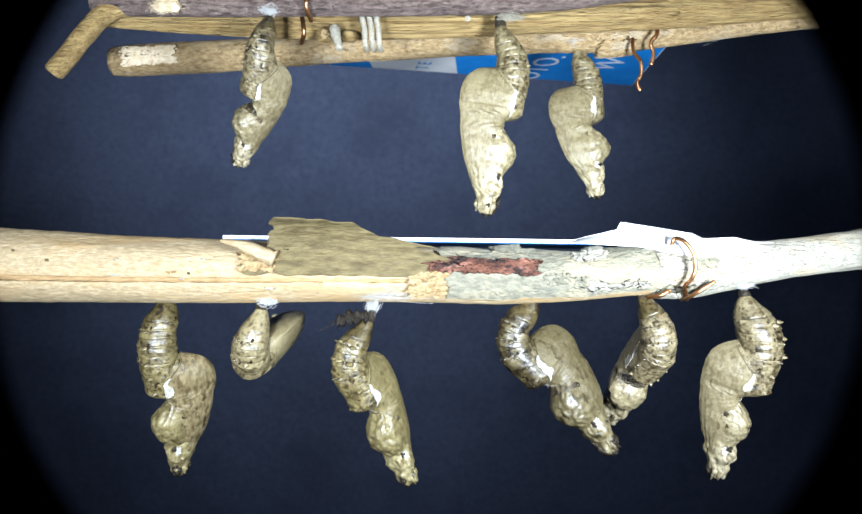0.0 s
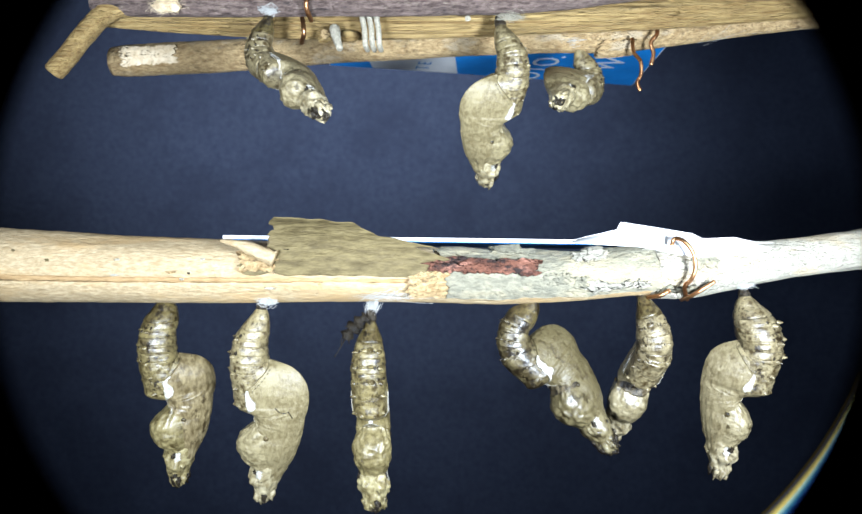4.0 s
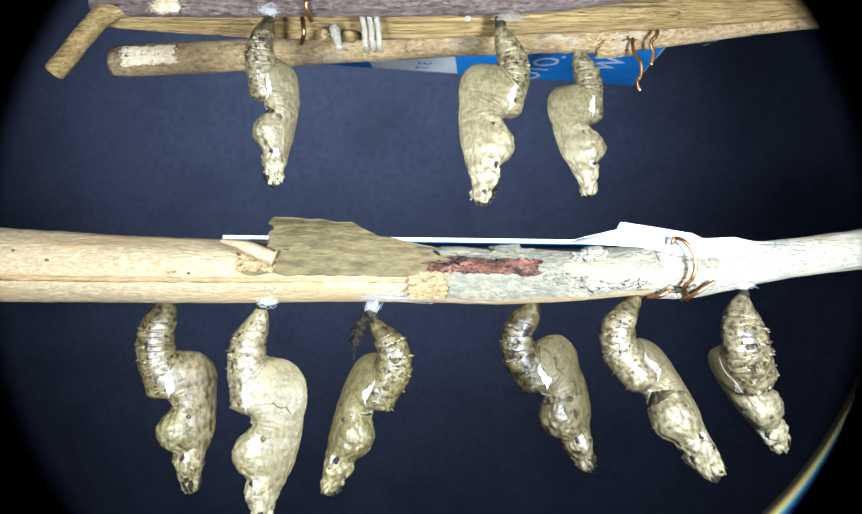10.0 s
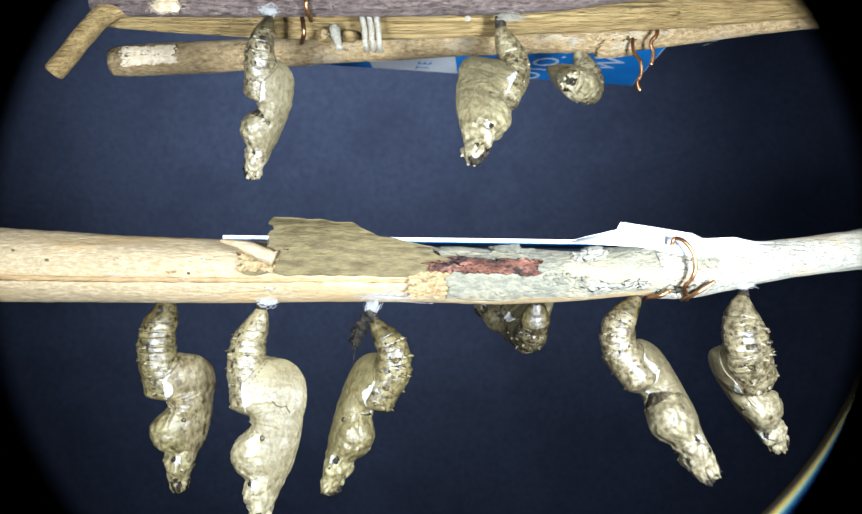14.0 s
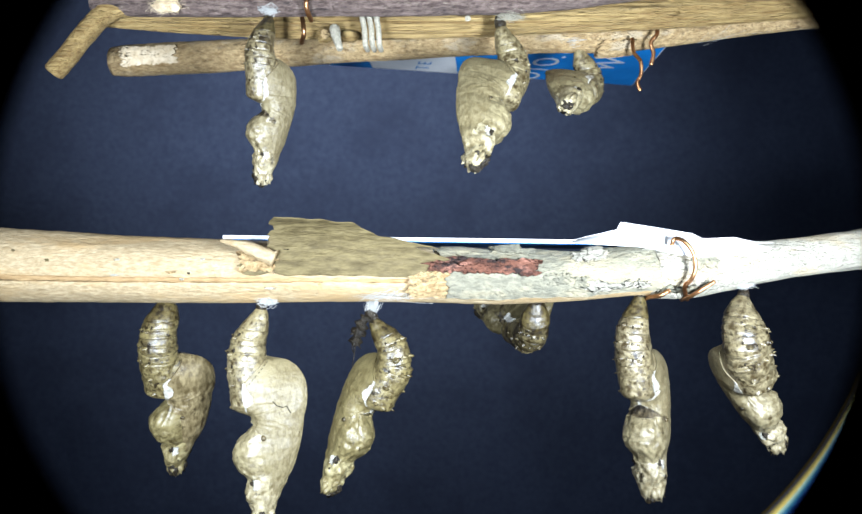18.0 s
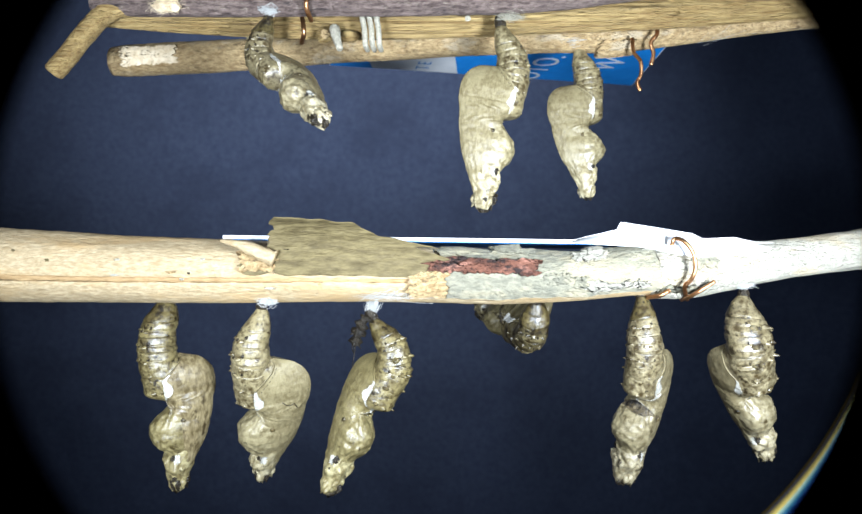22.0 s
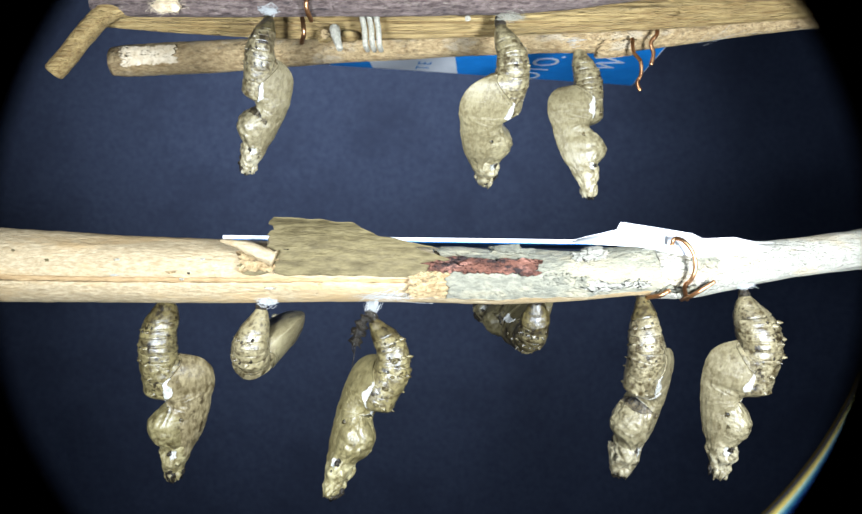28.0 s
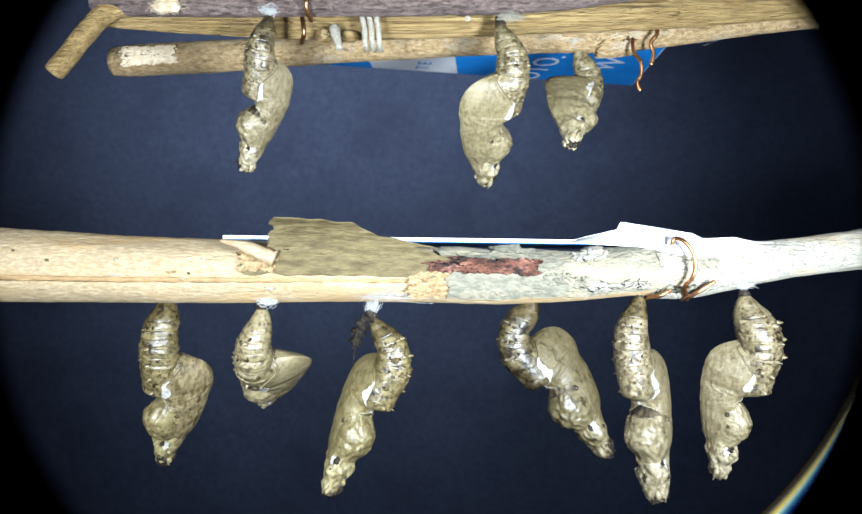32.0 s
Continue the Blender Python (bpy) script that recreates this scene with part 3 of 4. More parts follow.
pad((-23.2, 98.6, 335.2), 0.8, 21, "small white silk pad on the purple twig")
pad((11.5, 100.2, 334.9), 1.2, 22, "greyish silk pad on the purple twig", M_STRING, 90)
pad((24.1, 115.0, 335.9), 1.2, 23, "small white silk pad under the tan twig")
pad((-22.4, 94.5, 293.9), 0.8, 24, "small white silk pad under the branch")
pad((42.2, 93.5, 296.2), 0.9, 25, "ragged white silk pad under the pale branch", M_SILK, 120)
thing("silk_tuft", fibres("silk_tuft", (-7.7, 95.5, 294.5), (-8.4, 95.0, 291.8), 190, (0.40, 0.4, 0.3), (0.2, 0.2, 0.4), 0.017, M_SILK, 3), "white tuft of silk threads under the branch", "silk")
thing("silk_web", fibres("silk_web", (-4.7, 92.5, 294.9), (-7.0, 93.0, 294.6), 70, (2.2, 0.4, 0.5), (1.2, 0.5, 0.3), 0.016, M_SILK, 5), "thin film of silk threads on the branch", "silk", kind="stuff")
fluff = thing("silk_fluff", fibres("silk_fluff", (-37.2, 97.0, 335.8), (-37.4, 97.0, 335.1), 220, (1.1, 0.6, 0.5), (1.0, 0.6, 0.5), 0.022, M_CUT, 8), "pale fluff of silk and torn fibres on the purple twig", "silk")
part("torn_lump", blob("torn_lump", (-37.2, 97.4, 335.6), (1.7, 0.8, 0.9), M_CUT, 6.0, 0.8), fluff, "cream torn lump")
thing("silk_threads", fibres("silk_threads", (50.9, 116.0, 338.4), (46.3, 116.0, 335.8), 9, (3.5, 0.6, 0.4), (2.0, 0.6, 0.5), 0.016, M_SILK, 12), "loose hair-thin silk threads under the tan twig", "silk", kind="stuff")


# ---- chrysalises ----
UNIT = 0.0765 * MM
JOINTS = [(0, 0), (45, -8), (72, -15), (100, -14), (128, -12)]
# share of the whole bend that each joint has taken up
BEND = (0.0, 0.10, 0.36, 0.72, 1.0)
# along the body: distance from the tip, back, belly, half width
ABDOMEN = [(-4, -5, 4, 5), (6, -9, 7, 8), (16, -15, 13, 13), (30, -25, 17, 20), (45, -35, 19, 27), (72, -47, 18, 34), (100, -50, 21, 37), (128, -48, 23, 37), (160, -44, 24, 36),
           (178, -42, 24, 34), (187, -39, 24, 31), (193, -30, 23, 27), (199, -12, 20, 22), (206, 0, 18, 18), (212, 4, 16, 14)]
# distance, back, core, belly, half width of the fore part
TRUNK = [(96, -47, -14, 18, 33), (100, -47, -14, 30, 34), (106, -47, -13, 46, 35), (114, -47, -12, 59, 36), (126, -46, -11, 70, 37), (142, -45, -10, 77, 37), (165, -42, -9, 80, 36),
         (180, -34, -6, 80, 34), (190, -18, 1, 79, 29), (198, -4, 8, 78, 25), (206, 0, 11, 76, 23), (214, -1, 11, 75, 23), (223, -8, 9, 74, 26), (233, -21, 5, 72, 31), (244, -33, 2, 69, 35), (256, -40, 1, 66, 37),
         (268, -42, 1, 63, 36), (282, -38, 3, 59, 34), (293, -28, 6, 55, 30), (301, -15, 9, 51, 27), (308, -12, 10, 47, 26), (320, -15, 9, 43, 27), (337, -15, 9, 37, 26), (352, -12, 9, 30, 23),
         (366, -9, 9, 26, 20), (376, -6, 9, 22, 16), (384, -1, 9, 18, 11)]
# where the free edge of the wing runs: distance, depth from the back
WING_EDGE = [(100, 22), (104, 26), (112, 22), (124, 13), (136, 2), (144, -6), (160, -8), (185, -6), (200, -3), (212, 3), (228, 10), (250, 14), (290, 18), (330, 18), (360, 14)]


def loft(rows, origin, size, n=38, step=1.5, seed=0.0, rough=1.2, ridge=None, s0=None, s1=None):
    """A closed body through rows of (distance, back, belly, half width), with lumps of its own."""
    lo, hi = (rows[0][0] if s0 is None else s0), (rows[-1][0] if s1 is None else s1)
    m = max(int((hi - lo) / step), 3)
    verts, faces = [], []
    k = UNIT * size
    for i in range(m + 1):
        s = lo + (hi - lo) * i / m
        _, back, belly, w = smooth_along(rows, s)
        if ridge:
            back, belly, w = ridge(s, back, belly, w)
        c, h = (back + belly) / 2, (belly - back) / 2
        for j in range(n):
            a = 2 * math.pi * j / n
            x, y = math.cos(a), math.sin(a)
            q = Vector((h * x / 26, w * y / 26, s / 26 + seed * 3.7))
            f = 1 + rough * 0.03 * (1.2 * noise.noise(q * 0.8) + 1.1 * noise.noise(q * 1.9) + 0.6 * noise.noise(q * 3.6) + 0.25 * noise.noise(q * 7.5))
            verts.append(((c + h * x * f - origin[1]) * k, w * y * f * k, -(s - origin[0]) * k))
    return verts, rings(m, n)


def rings(m, n):
    faces = []
    for i in range(m):
        for j in range(n):
            a, b = i * n + j, i * n + (j + 1) % n
            faces.append((a, b, b + n, a + n))
    faces.append(tuple(reversed(range(n))))
    faces.append(tuple(range(m * n, (m + 1) * n)))
    return faces


def crease_shade(rows, mid, origin, size, seed, ridge):
    """A thin broken dark ring that paints shade into the groove between two segments."""
    def band(s, back, belly, w):
        back, belly, w = ridge(s, back, belly, w)
        c, h = (back + belly) / 2, (belly - back) / 2
        g = 1.006 - 0.05 * ((s - mid) / 1.5) ** 2
        return c - h * g, c + h * g, w * g
    return loft(rows, origin, size, 60, 0.5, seed + 0.12, 1.15, band, mid - 1.5, mid + 1.5)


def surface(rows, s, a, origin, size, out=0.0):
    _, back, belly, w = along(rows, s)
    k = UNIT * size
    c, h = (back + belly) / 2, (belly - back) / 2
    return Vector(((c + (h + out) * math.cos(radians(a)) - origin[1]) * k, (w + out) * math.sin(radians(a)) * k, -(s - origin[0]) * k))


class Trunk:
    """The fore part's skin: a place for each distance s and angle a (0 at the wings' keel, 180 on the back)."""

    def __init__(self, size, wing, hump, seed, crumple, plump, drop):
        self.size, self.seed, self.crumple = size, seed, crumple
        self.rows = []
        for s, back, core, belly, w in TRUNK:
            stout = plump + (1 - plump) * min(max(s - 170, 0) / 36, 1)
            w, back = w * stout, core + (back - core) * stout
            if s > 104:
                belly = core + (belly - core) * (wing + (1 - wing) * min(max(s - 300, 0) / 50, 1))
            if 210 < s < 298:
                back = core + (back - core) * hump
            self.rows.append((s + (drop * (1 - (s - 96) / 110) if s < 206 else 0), back, core, belly, w))
        self.drop = drop

    def edge(self, s):
        """The angle at which the free edge of the wing lies."""
        _, back, core, belly, _ = smooth_along(self.rows, s)
        x = smooth_along(WING_EDGE, s if s > 206 else 206 - (206 - s) * 110 / (110 - self.drop))[1]
        u = (x - core) / (belly - core) if x > core else (x - core) / (core - back)
        return math.degrees(math.acos(max(-1, min(1, u))))

    def at(self, s, a, out=0.0):
        a = (a + 180) % 360 - 180
        _, back, core, belly, w = smooth_along(self.rows, s)
        u, v = math.cos(radians(a)), math.sin(radians(a))
        q = Vector((u * 1.5, v * 1.5, s / 28 + self.seed * 2.3))
        if 180 < s < 240:
            w += (max(w, 34) - w) * min(max(2 * u + 0.4, 0), 1)
        head = self.crumple * min(max(s - 292, 0) / 25, 1)
        back_ = min(max(s - 206, 0) / 10, 1) * min(max(0.5 - u, 0), 1)
        out = out + (0.9 + 3.2 * back_ + 2.2 * head) * (0.9 * noise.noise(q) + 0.8 * noise.noise(q * 2.3)) + (0.9 + back_ - 0.3 * head) * (0.45 * noise.noise(q * 5.1) + 0.2 * noise.noise(q * 11))
        out += 4.5 * math.exp(-((s - 334) / 9) ** 2 - ((abs(a) - 104) / 26) ** 2)
        if u >= 0:
            f = min(max((s - 102) / 55, 0), 1)
            x, y = core + (belly - core + out) * u, (w + out) * (1 - u ** (1.0 + 0.7 * f)) ** (0.95 - 0.25 * f)
        else:
            x, y = core + (core - back + out) * u, (w + out) * abs(v) ** 0.85
        k = UNIT * self.size
        return Vector(((x - JOINTS[4][1]) * k, math.copysign(y, a) * k, -(s - JOINTS[4][0]) * k))

    def tubular(self, s0, s1, out, n=56, step=1.5):
        m = int((s1 - s0) / step)
        verts = []
        for i in range(m + 1):
            s = s0 + (s1 - s0) * i / m
            o = out(s) if callable(out) else out
            verts += [self.at(s, -180 + 360 * j / n, o) for j in range(n)]
        return verts, rings(m, n)

    def patch(self, s0, s1, lo, hi, out, thick, ns=60, na=26, ragged=(0.0, 0.0), seed=0.0):
        """A thin plate of the skin between s0..s1 and the angles lo(s)..hi(s)."""
        verts, faces = [], []
        for side in (0, 1):
            for i in range(ns + 1):
                for j in range(na + 1):
                    f, g = i / ns, j / na
                    s = s0 + (s1 - s0) * f + ragged[0] * (noise.noise(Vector((g * 7, seed, 0))) + 0.6 * noise.noise(Vector((g * 19, seed, 3)))) * (1 - 4 * f * (1 - f))
                    a0, a1 = lo(s), hi(s)
                    a = a0 + (a1 - a0) * g
                    a += ragged[1] * (noise.noise(Vector((f * 8, seed, 9))) + 0.6 * noise.noise(Vector((f * 25, seed, 4)))) * (1 - 4 * g * (1 - g))
                    verts.append(self.at(s, a, out(s, g) - (thick if side else 0)))
        t = (ns + 1) * (na + 1)
        for i in range(ns):
            for j in range(na):
                a = i * (na + 1) + j
                faces.append((a, a + 1, a + na + 2, a + na + 1))
                faces.append((t + a, t + a + na + 1, t + a + na + 2, t + a + 1))
        rim_ = [i * (na + 1) for i in range(ns + 1)] + [ns * (na + 1) + j for j in range(1, na + 1)] + \
               [i * (na + 1) + na for i in range(ns - 1, -1, -1)] + [j for j in range(na - 1, 0, -1)]
        for a, b in zip(rim_, rim_[1:] + rim_[:1]):
            faces.append((b, a, a + t, b + t))
        return verts, faces


def hump_at(x, mid, wide):
    return math.exp(-((x - mid) / wide) ** 2)


def chrysalis(name_label, base, tone, seed, psi, lean, counter, size, most, sway, fade, spines=1.0, wing=1.0, hump=1.0, plump=1.0, blunt=0.0, drop=0.0, extra=()):
    skin = SKINS[tone]
    stout = [plump * (1 + blunt * max(0.0, 1 - max(s, 8) / 75)) for s, _, _, _ in ABDOMEN]
    belly_rows = [(s, (b + v) / 2 + (b - v) / 2 * f, (b + v) / 2 + (v - b) / 2 * (1 + (f - 1) * (s < 75)), w * f) for f, (s, b, v, w) in zip(stout, ABDOMEN)]
    trunk = Trunk(size, wing, hump, seed, 1.5 if "ragged" in extra else 1.0, plump, drop)
    root = new("chrysalis", None)
    root.empty_display_size = 0.002
    root.location = Vector(base) * MM
    tagged(root, name_label, "chrysalis", "hanging chrysalises")
    k = UNIT * size
    rnd = random.Random(seed)
    edges = [(-4, 46), (45, 74), (72, 102), (100, 131)]
    segments = []
    for i, (a, b) in enumerate(edges):
        def flange(s, back, belly, w, a=a, b=b):
            f = (s - a) / (b - a)
            g = (0.975 + 0.03 * f if i else 1.0) - 0.035 * hump_at(f, 0.62, 0.07) - (0.05 * hump_at(f, 0.05, 0.06) if i else 0.0)
            if s > b:
                g *= 0.95 * math.sqrt(max(1 - ((s - b) / 24) ** 2, 0.02))
            c, h = (back + belly) / 2, (belly - back) / 2
            return c - h * g, c + h * g, w * g
        seg = part("abdomen_segment", mesh_of("abdomen_segment", *loft(belly_rows, JOINTS[i], size, 60, 1.0, seed + i, 1.0, flange, a, b + 22), SKINS["umber" if i < 1 and "browntop" in extra else tone]["abdomen"]), root)
        segments.append(seg)
        if i:
            part("segment_crease", mesh_of("segment_crease", *crease_shade(belly_rows, a + 3.5, JOINTS[i], size, seed + i, flange), skin["waist"]), seg)
    part("cremaster", mesh_of("cremaster", *loft([(-12, -6, 6, 7), (-2, -10, 9, 10), (5, -12, 10, 11), (10, -11, 9, 10)], JOINTS[0], size, 14, 2, seed, 3.0), M_BLACK), segments[0], "black hooked stalk")
    J = JOINTS[4]

    def lip(s, back, belly, w):
        g = 1.0 - 0.035 * hump_at(s, 152, 2.5) + 0.03 * hump_at(s, 182, 6)
        c, h = (back + belly) / 2, (belly - back) / 2
        return c - h * g, c + h * g, w * g

    fore = part("forebody", mesh_of("forebody", *loft(belly_rows, J, size, 60, 1.2, seed + 9, 1.5, lip, 116, 212), skin["abdomen"]), root)
    part("segment_crease", mesh_of("segment_crease", *crease_shade(belly_rows, 152, J, size, seed + 9, lip), skin["waist"]), fore)
    wing_skin = M_GREYWING if "greywing" in extra else skin["wing"]
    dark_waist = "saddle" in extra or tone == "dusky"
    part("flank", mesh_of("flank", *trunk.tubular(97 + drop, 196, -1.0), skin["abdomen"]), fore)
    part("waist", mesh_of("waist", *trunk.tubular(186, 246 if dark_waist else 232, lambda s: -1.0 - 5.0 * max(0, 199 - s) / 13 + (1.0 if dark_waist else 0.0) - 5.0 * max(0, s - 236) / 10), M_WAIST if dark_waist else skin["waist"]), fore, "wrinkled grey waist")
    part("thorax", mesh_of("thorax", *trunk.patch(228 if dark_waist else 216, 309, lambda s: 62, lambda s: 298, lambda s, g: 1.0 - 4.0 * abs(2 * g - 1) ** 6 + 1.6 * hump_at(s, 250, 22) * hump_at(g, 0.5, 0.10), 6, 70, 60, (2.0, 4.0), seed), skin["thorax"]), fore, "rounded thorax hump")
    part("breast", mesh_of("breast", *trunk.tubular(224, 340, -2.0, 48, 2.0), skin["thorax"]), fore)
    part("head", mesh_of("head", *trunk.tubular(297, 383, lambda s: 0.6 - 2.5 * max(0, 306 - s) / 9, 64, 1.1), skin["head"]), fore, "crumpled head end")
    for sgn in (-1, 1):
        def wing_out(s, g, sgn=sgn):
            near = g if sgn > 0 else 1 - g
            vein = 0.35 * math.sin(near * 34 + 2.0 * noise.noise(Vector((s * 0.02, near * 3, seed)))) * min(max(s - 130, 0) / 40, 1)
            return 1.6 + vein + (2.5 * hump_at(s, 206, 13) + 0.6) * near ** 3 - 4.6 * near ** 5 * min(max(s - 222, 0) / 10, 1) - 1.8 * min(max(s - 318, 0) / 30, 1) - 1.5 * max(0, 106 + drop - s) / 8
        lo = (lambda s: 0.0) if sgn > 0 else (lambda s: -trunk.edge(s))
        hi = trunk.edge if sgn > 0 else (lambda s: 0.0)
        part("wing_case", mesh_of("wing_case", *trunk.patch(98 + drop, 350, lo, hi, wing_out, 3.0, 130, 34, (0.0, 1.6), seed + sgn), wing_skin), fore, "smooth keeled wing case")

        def strip_lo(s, sgn=sgn):
            f = min(max((s - 142) / 72, 0), 1)
            e = trunk.edge(s)
            wide = 1.0 + 10.0 * math.sin(math.pi * f ** 1.3) ** 0.8 * (0.8 + 0.5 * noise.noise(Vector((s * 0.05, seed, 0))))
            return e - wide if sgn > 0 else -e - 0.6
        def strip_hi(s, sgn=sgn):
            return trunk.edge(s) + 0.6 if sgn > 0 else -strip_lo(s, 1)
        # pearly edge; the sheen of the lit ridge is in its colour
        part("nacre_patch", mesh_of("nacre_patch", *trunk.patch(144, 213, strip_lo, strip_hi, lambda s, g, sgn=sgn: wing_out(s, 1.0 if sgn > 0 else 0.0) + 0.35, 1.2, 60, 8, (0.0, 1.2), seed + 5), M_PEARL_SHEEN), fore, "pearly edge beside the waist with painted sheen")
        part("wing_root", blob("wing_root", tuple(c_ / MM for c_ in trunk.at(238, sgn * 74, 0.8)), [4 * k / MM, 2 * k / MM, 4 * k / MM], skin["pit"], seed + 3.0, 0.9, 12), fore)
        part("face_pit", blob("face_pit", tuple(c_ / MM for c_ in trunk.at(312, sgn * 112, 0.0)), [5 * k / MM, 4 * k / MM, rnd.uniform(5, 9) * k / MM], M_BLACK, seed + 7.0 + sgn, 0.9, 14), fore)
        # a highlight painted as a white plate
        part("glint_patch", mesh_of("glint_patch", *trunk.patch(306, 322, lambda s, sgn=sgn: sgn * 96 - 11, lambda s, sgn=sgn: sgn * 96 + 11, lambda s, g: 1.3, 1.6, 12, 10, (4.0, 9.0), seed + 8), M_PEARL_SHEEN), fore, "white glint painted behind the head")
        part("horn", mesh_of("horn", *tube([trunk.at(360, sgn * 112, -3), trunk.at(371, sgn * 108, 0), trunk.at(378, sgn * 100, 2) + Vector((0, 0, -6 * k))], [6 * k, 4.5 * k, 1.0 * k], 9, vary=0.5), skin["head"]), fore, "short blunt head horn")
        if "squiggle" in extra and sgn < 0:
            pts = [trunk.at(s, -a, 2.6) for s, a in ((178, 62), (186, 58), (189, 52), (187, 47), (200, 42))]
            part("wing_mark", mesh_of("wing_mark", *tube([Vector(p) for p in pts], 0.8 * k, 5), M_BLACK), fore, "thin black squiggle")
        if "crack" in extra:
            line = [trunk.at(s, sgn * trunk.edge(s) * 0.93, wing_out(s, 1 if sgn > 0 else 0) + 0.4) for s in range(108 + int(drop), 152)]
            for q in range(0, 40, 6):
                part("wing_seam", mesh_of("wing_seam", *tube(line[q:q + 4], 0.5 * k, 5), M_BLACK), fore)
    for _ in range(3):
        s_, a_ = rnd.uniform(328, 372), rnd.uniform(60, 300)
        lobe = blob("head_lobe", (0, 0, 0), [rnd.uniform(0.2, 0.46) * size for _ in range(3)], M_BLACK if rnd.random() < 0.3 else skin["head"], rnd.random() * 50, 0.5, 14)
        part("head_lobe", lobe, fore, place=Matrix.Translation(trunk.at(s_, a_, -2.0)))
    for i in range(8 if "ragged" in extra or "darktip" in extra else 4):
        a_ = -150 + 300 * i / 8 + rnd.uniform(-20, 20)
        l_, dark_ = rnd.uniform(2, 8) * (1.5 if "ragged" in extra else 1.0), rnd.random() < (0.6 if "darktip" in extra else 0.25)
        p_ = trunk.at(374, a_, 0.5)
        pts = [trunk.at(358, a_, -3), trunk.at(367, a_ + 5, 0), p_, p_ + Vector((0.1 * p_.x, 0.25 * p_.y, -l_ * k))]
        part("head_shard", mesh_of("head_shard", *tube(pts, [6 * k, 6 * k, 4.5 * k, 0.7 * k], 8, vary=0.4), M_BLACK if dark_ else skin["head"]), fore)
    # solid black lump: the opening's shade is put into its colour
    part("mouth_hole", blob("mouth_hole", ((5 - J[1]) * k / MM, 0, -(378 - J[0]) * k / MM), [12 * k / MM, 11 * k / MM, 10 * k / MM], M_BLACK, seed + 1.0, 0.8, 16), fore, "black lump standing in for a dark broken opening")
    if "darkface" in extra:
        # solid too, its black painted in place of a hollow's dark
        part("face", blob("face", tuple(c_ / MM for c_ in trunk.at(360, 178, -4)), [8 * k / MM, 12 * k / MM, 15 * k / MM], M_BLACK, seed + 2.0, 0.9, 20), fore, "black lump standing in for a hollow face end")
    # dark breathing holes and pale knobs in rows
    hole = blob("spiracle", (0, 0, 0), (2.8 * k / MM, 1.8 * k / MM, 3.4 * k / MM), M_BLACK, seed, 0.7, 10)
    cone = [(0, 0, 0), (0, 0, 1.5 * k), (0, 0, 4.0 * k), (0, 0, 6.0 * k)]
    knob = mesh_of("tubercle", *tube([Vector(p) for p in cone], [6.5 * k, 4.4 * k, 2.6 * k, 0.7 * k], 9, vary=0.45), skin["abdomen"])

    def stud(parent, s, ang, origin):
        p = surface(belly_rows, s, ang, origin, size, -1.0)
        q = surface(belly_rows, s, ang, origin, size, 9.0)
        t = part("tubercle", knob, parent, place=Matrix.Translation(p) @ (q - p).to_track_quat("Z", "Y").to_matrix().to_4x4())
        w_ = rnd.uniform(0.7, 1.1) * max(spines, 0.8) ** 0.6
        t.scale = (w_, w_ * rnd.uniform(0.6, 1.0), spines * rnd.uniform(0.6, 1.2))

    for i, s in ((1, 58), (2, 86), (3, 114)):
        for sgn in (-1, 1):
            part("spiracle", hole, segments[i], place=Matrix.Translation(surface(belly_rows, s, sgn * 116, JOINTS[i], size, -0.4)) @ pose(0, 0, 0, 0, rnd.uniform(-40, 40), 0))
            part("spiracle", hole, segments[i], place=Matrix.Translation(surface(belly_rows, s + 6, sgn * 150, JOINTS[i], size, -0.8)) @ pose(0, 0, 0, 0, rnd.uniform(20, 70), 0))
            stud(segments[i], s + 8, sgn * 132, JOINTS[i])
            stud(segments[i], s + 4, sgn * 168, JOINTS[i])
    for s, a in ((146, 125), (180, 122), (183, 155)):
        for sgn in (-1, 1):
            stud(fore, s, sgn * a, J)
    return dict(root=root, parts=segments + [fore], psi=psi, lean=lean, counter=counter, size=size, most=most, sway=sway, fade=fade)


U1 = chrysalis("mottled grey-beige chrysalis hanging from the purple twig", (-23.5, 100.0, 335.3), "ash", 11, psi=25, lean=-4, counter=0.18, size=0.85, most=28, sway=0.25, plump=0.9, fade=1, wing=0.9, hump=0.8, extra=("browntop", "darkface", "saddle"))
U2 = chrysalis("large pale beige chrysalis with a dark stalk", (10.2, 103.0, 335.1), "pale", 23, psi=-160, lean=8, counter=0.3, size=1, most=28, sway=0.25, plump=0.92, hump=0.85, fade=1, wing=1.12, spines=0.7, extra=("crack", "darkface"))
U3 = chrysalis("small pale beige chrysalis hanging from the tan twig", (24.7, 116.0, 335.5), "pale", 37, psi=-167, lean=8, counter=0.3, size=0.9, most=28, sway=0.25, hump=0.88, fade=1, wing=1.17, spines=0.6, extra=("crack",))
L1 = chrysalis("beige chrysalis with a grey-brown wing case under the branch", (-38.0, 99.0, 294.3), "gold", 41, psi=22, lean=0, counter=0.4, size=0.97, most=28, sway=0.25, plump=1.04, blunt=0.4, drop=14, fade=1, wing=1.08, hump=0.9, extra=("browntop", "greywing",))
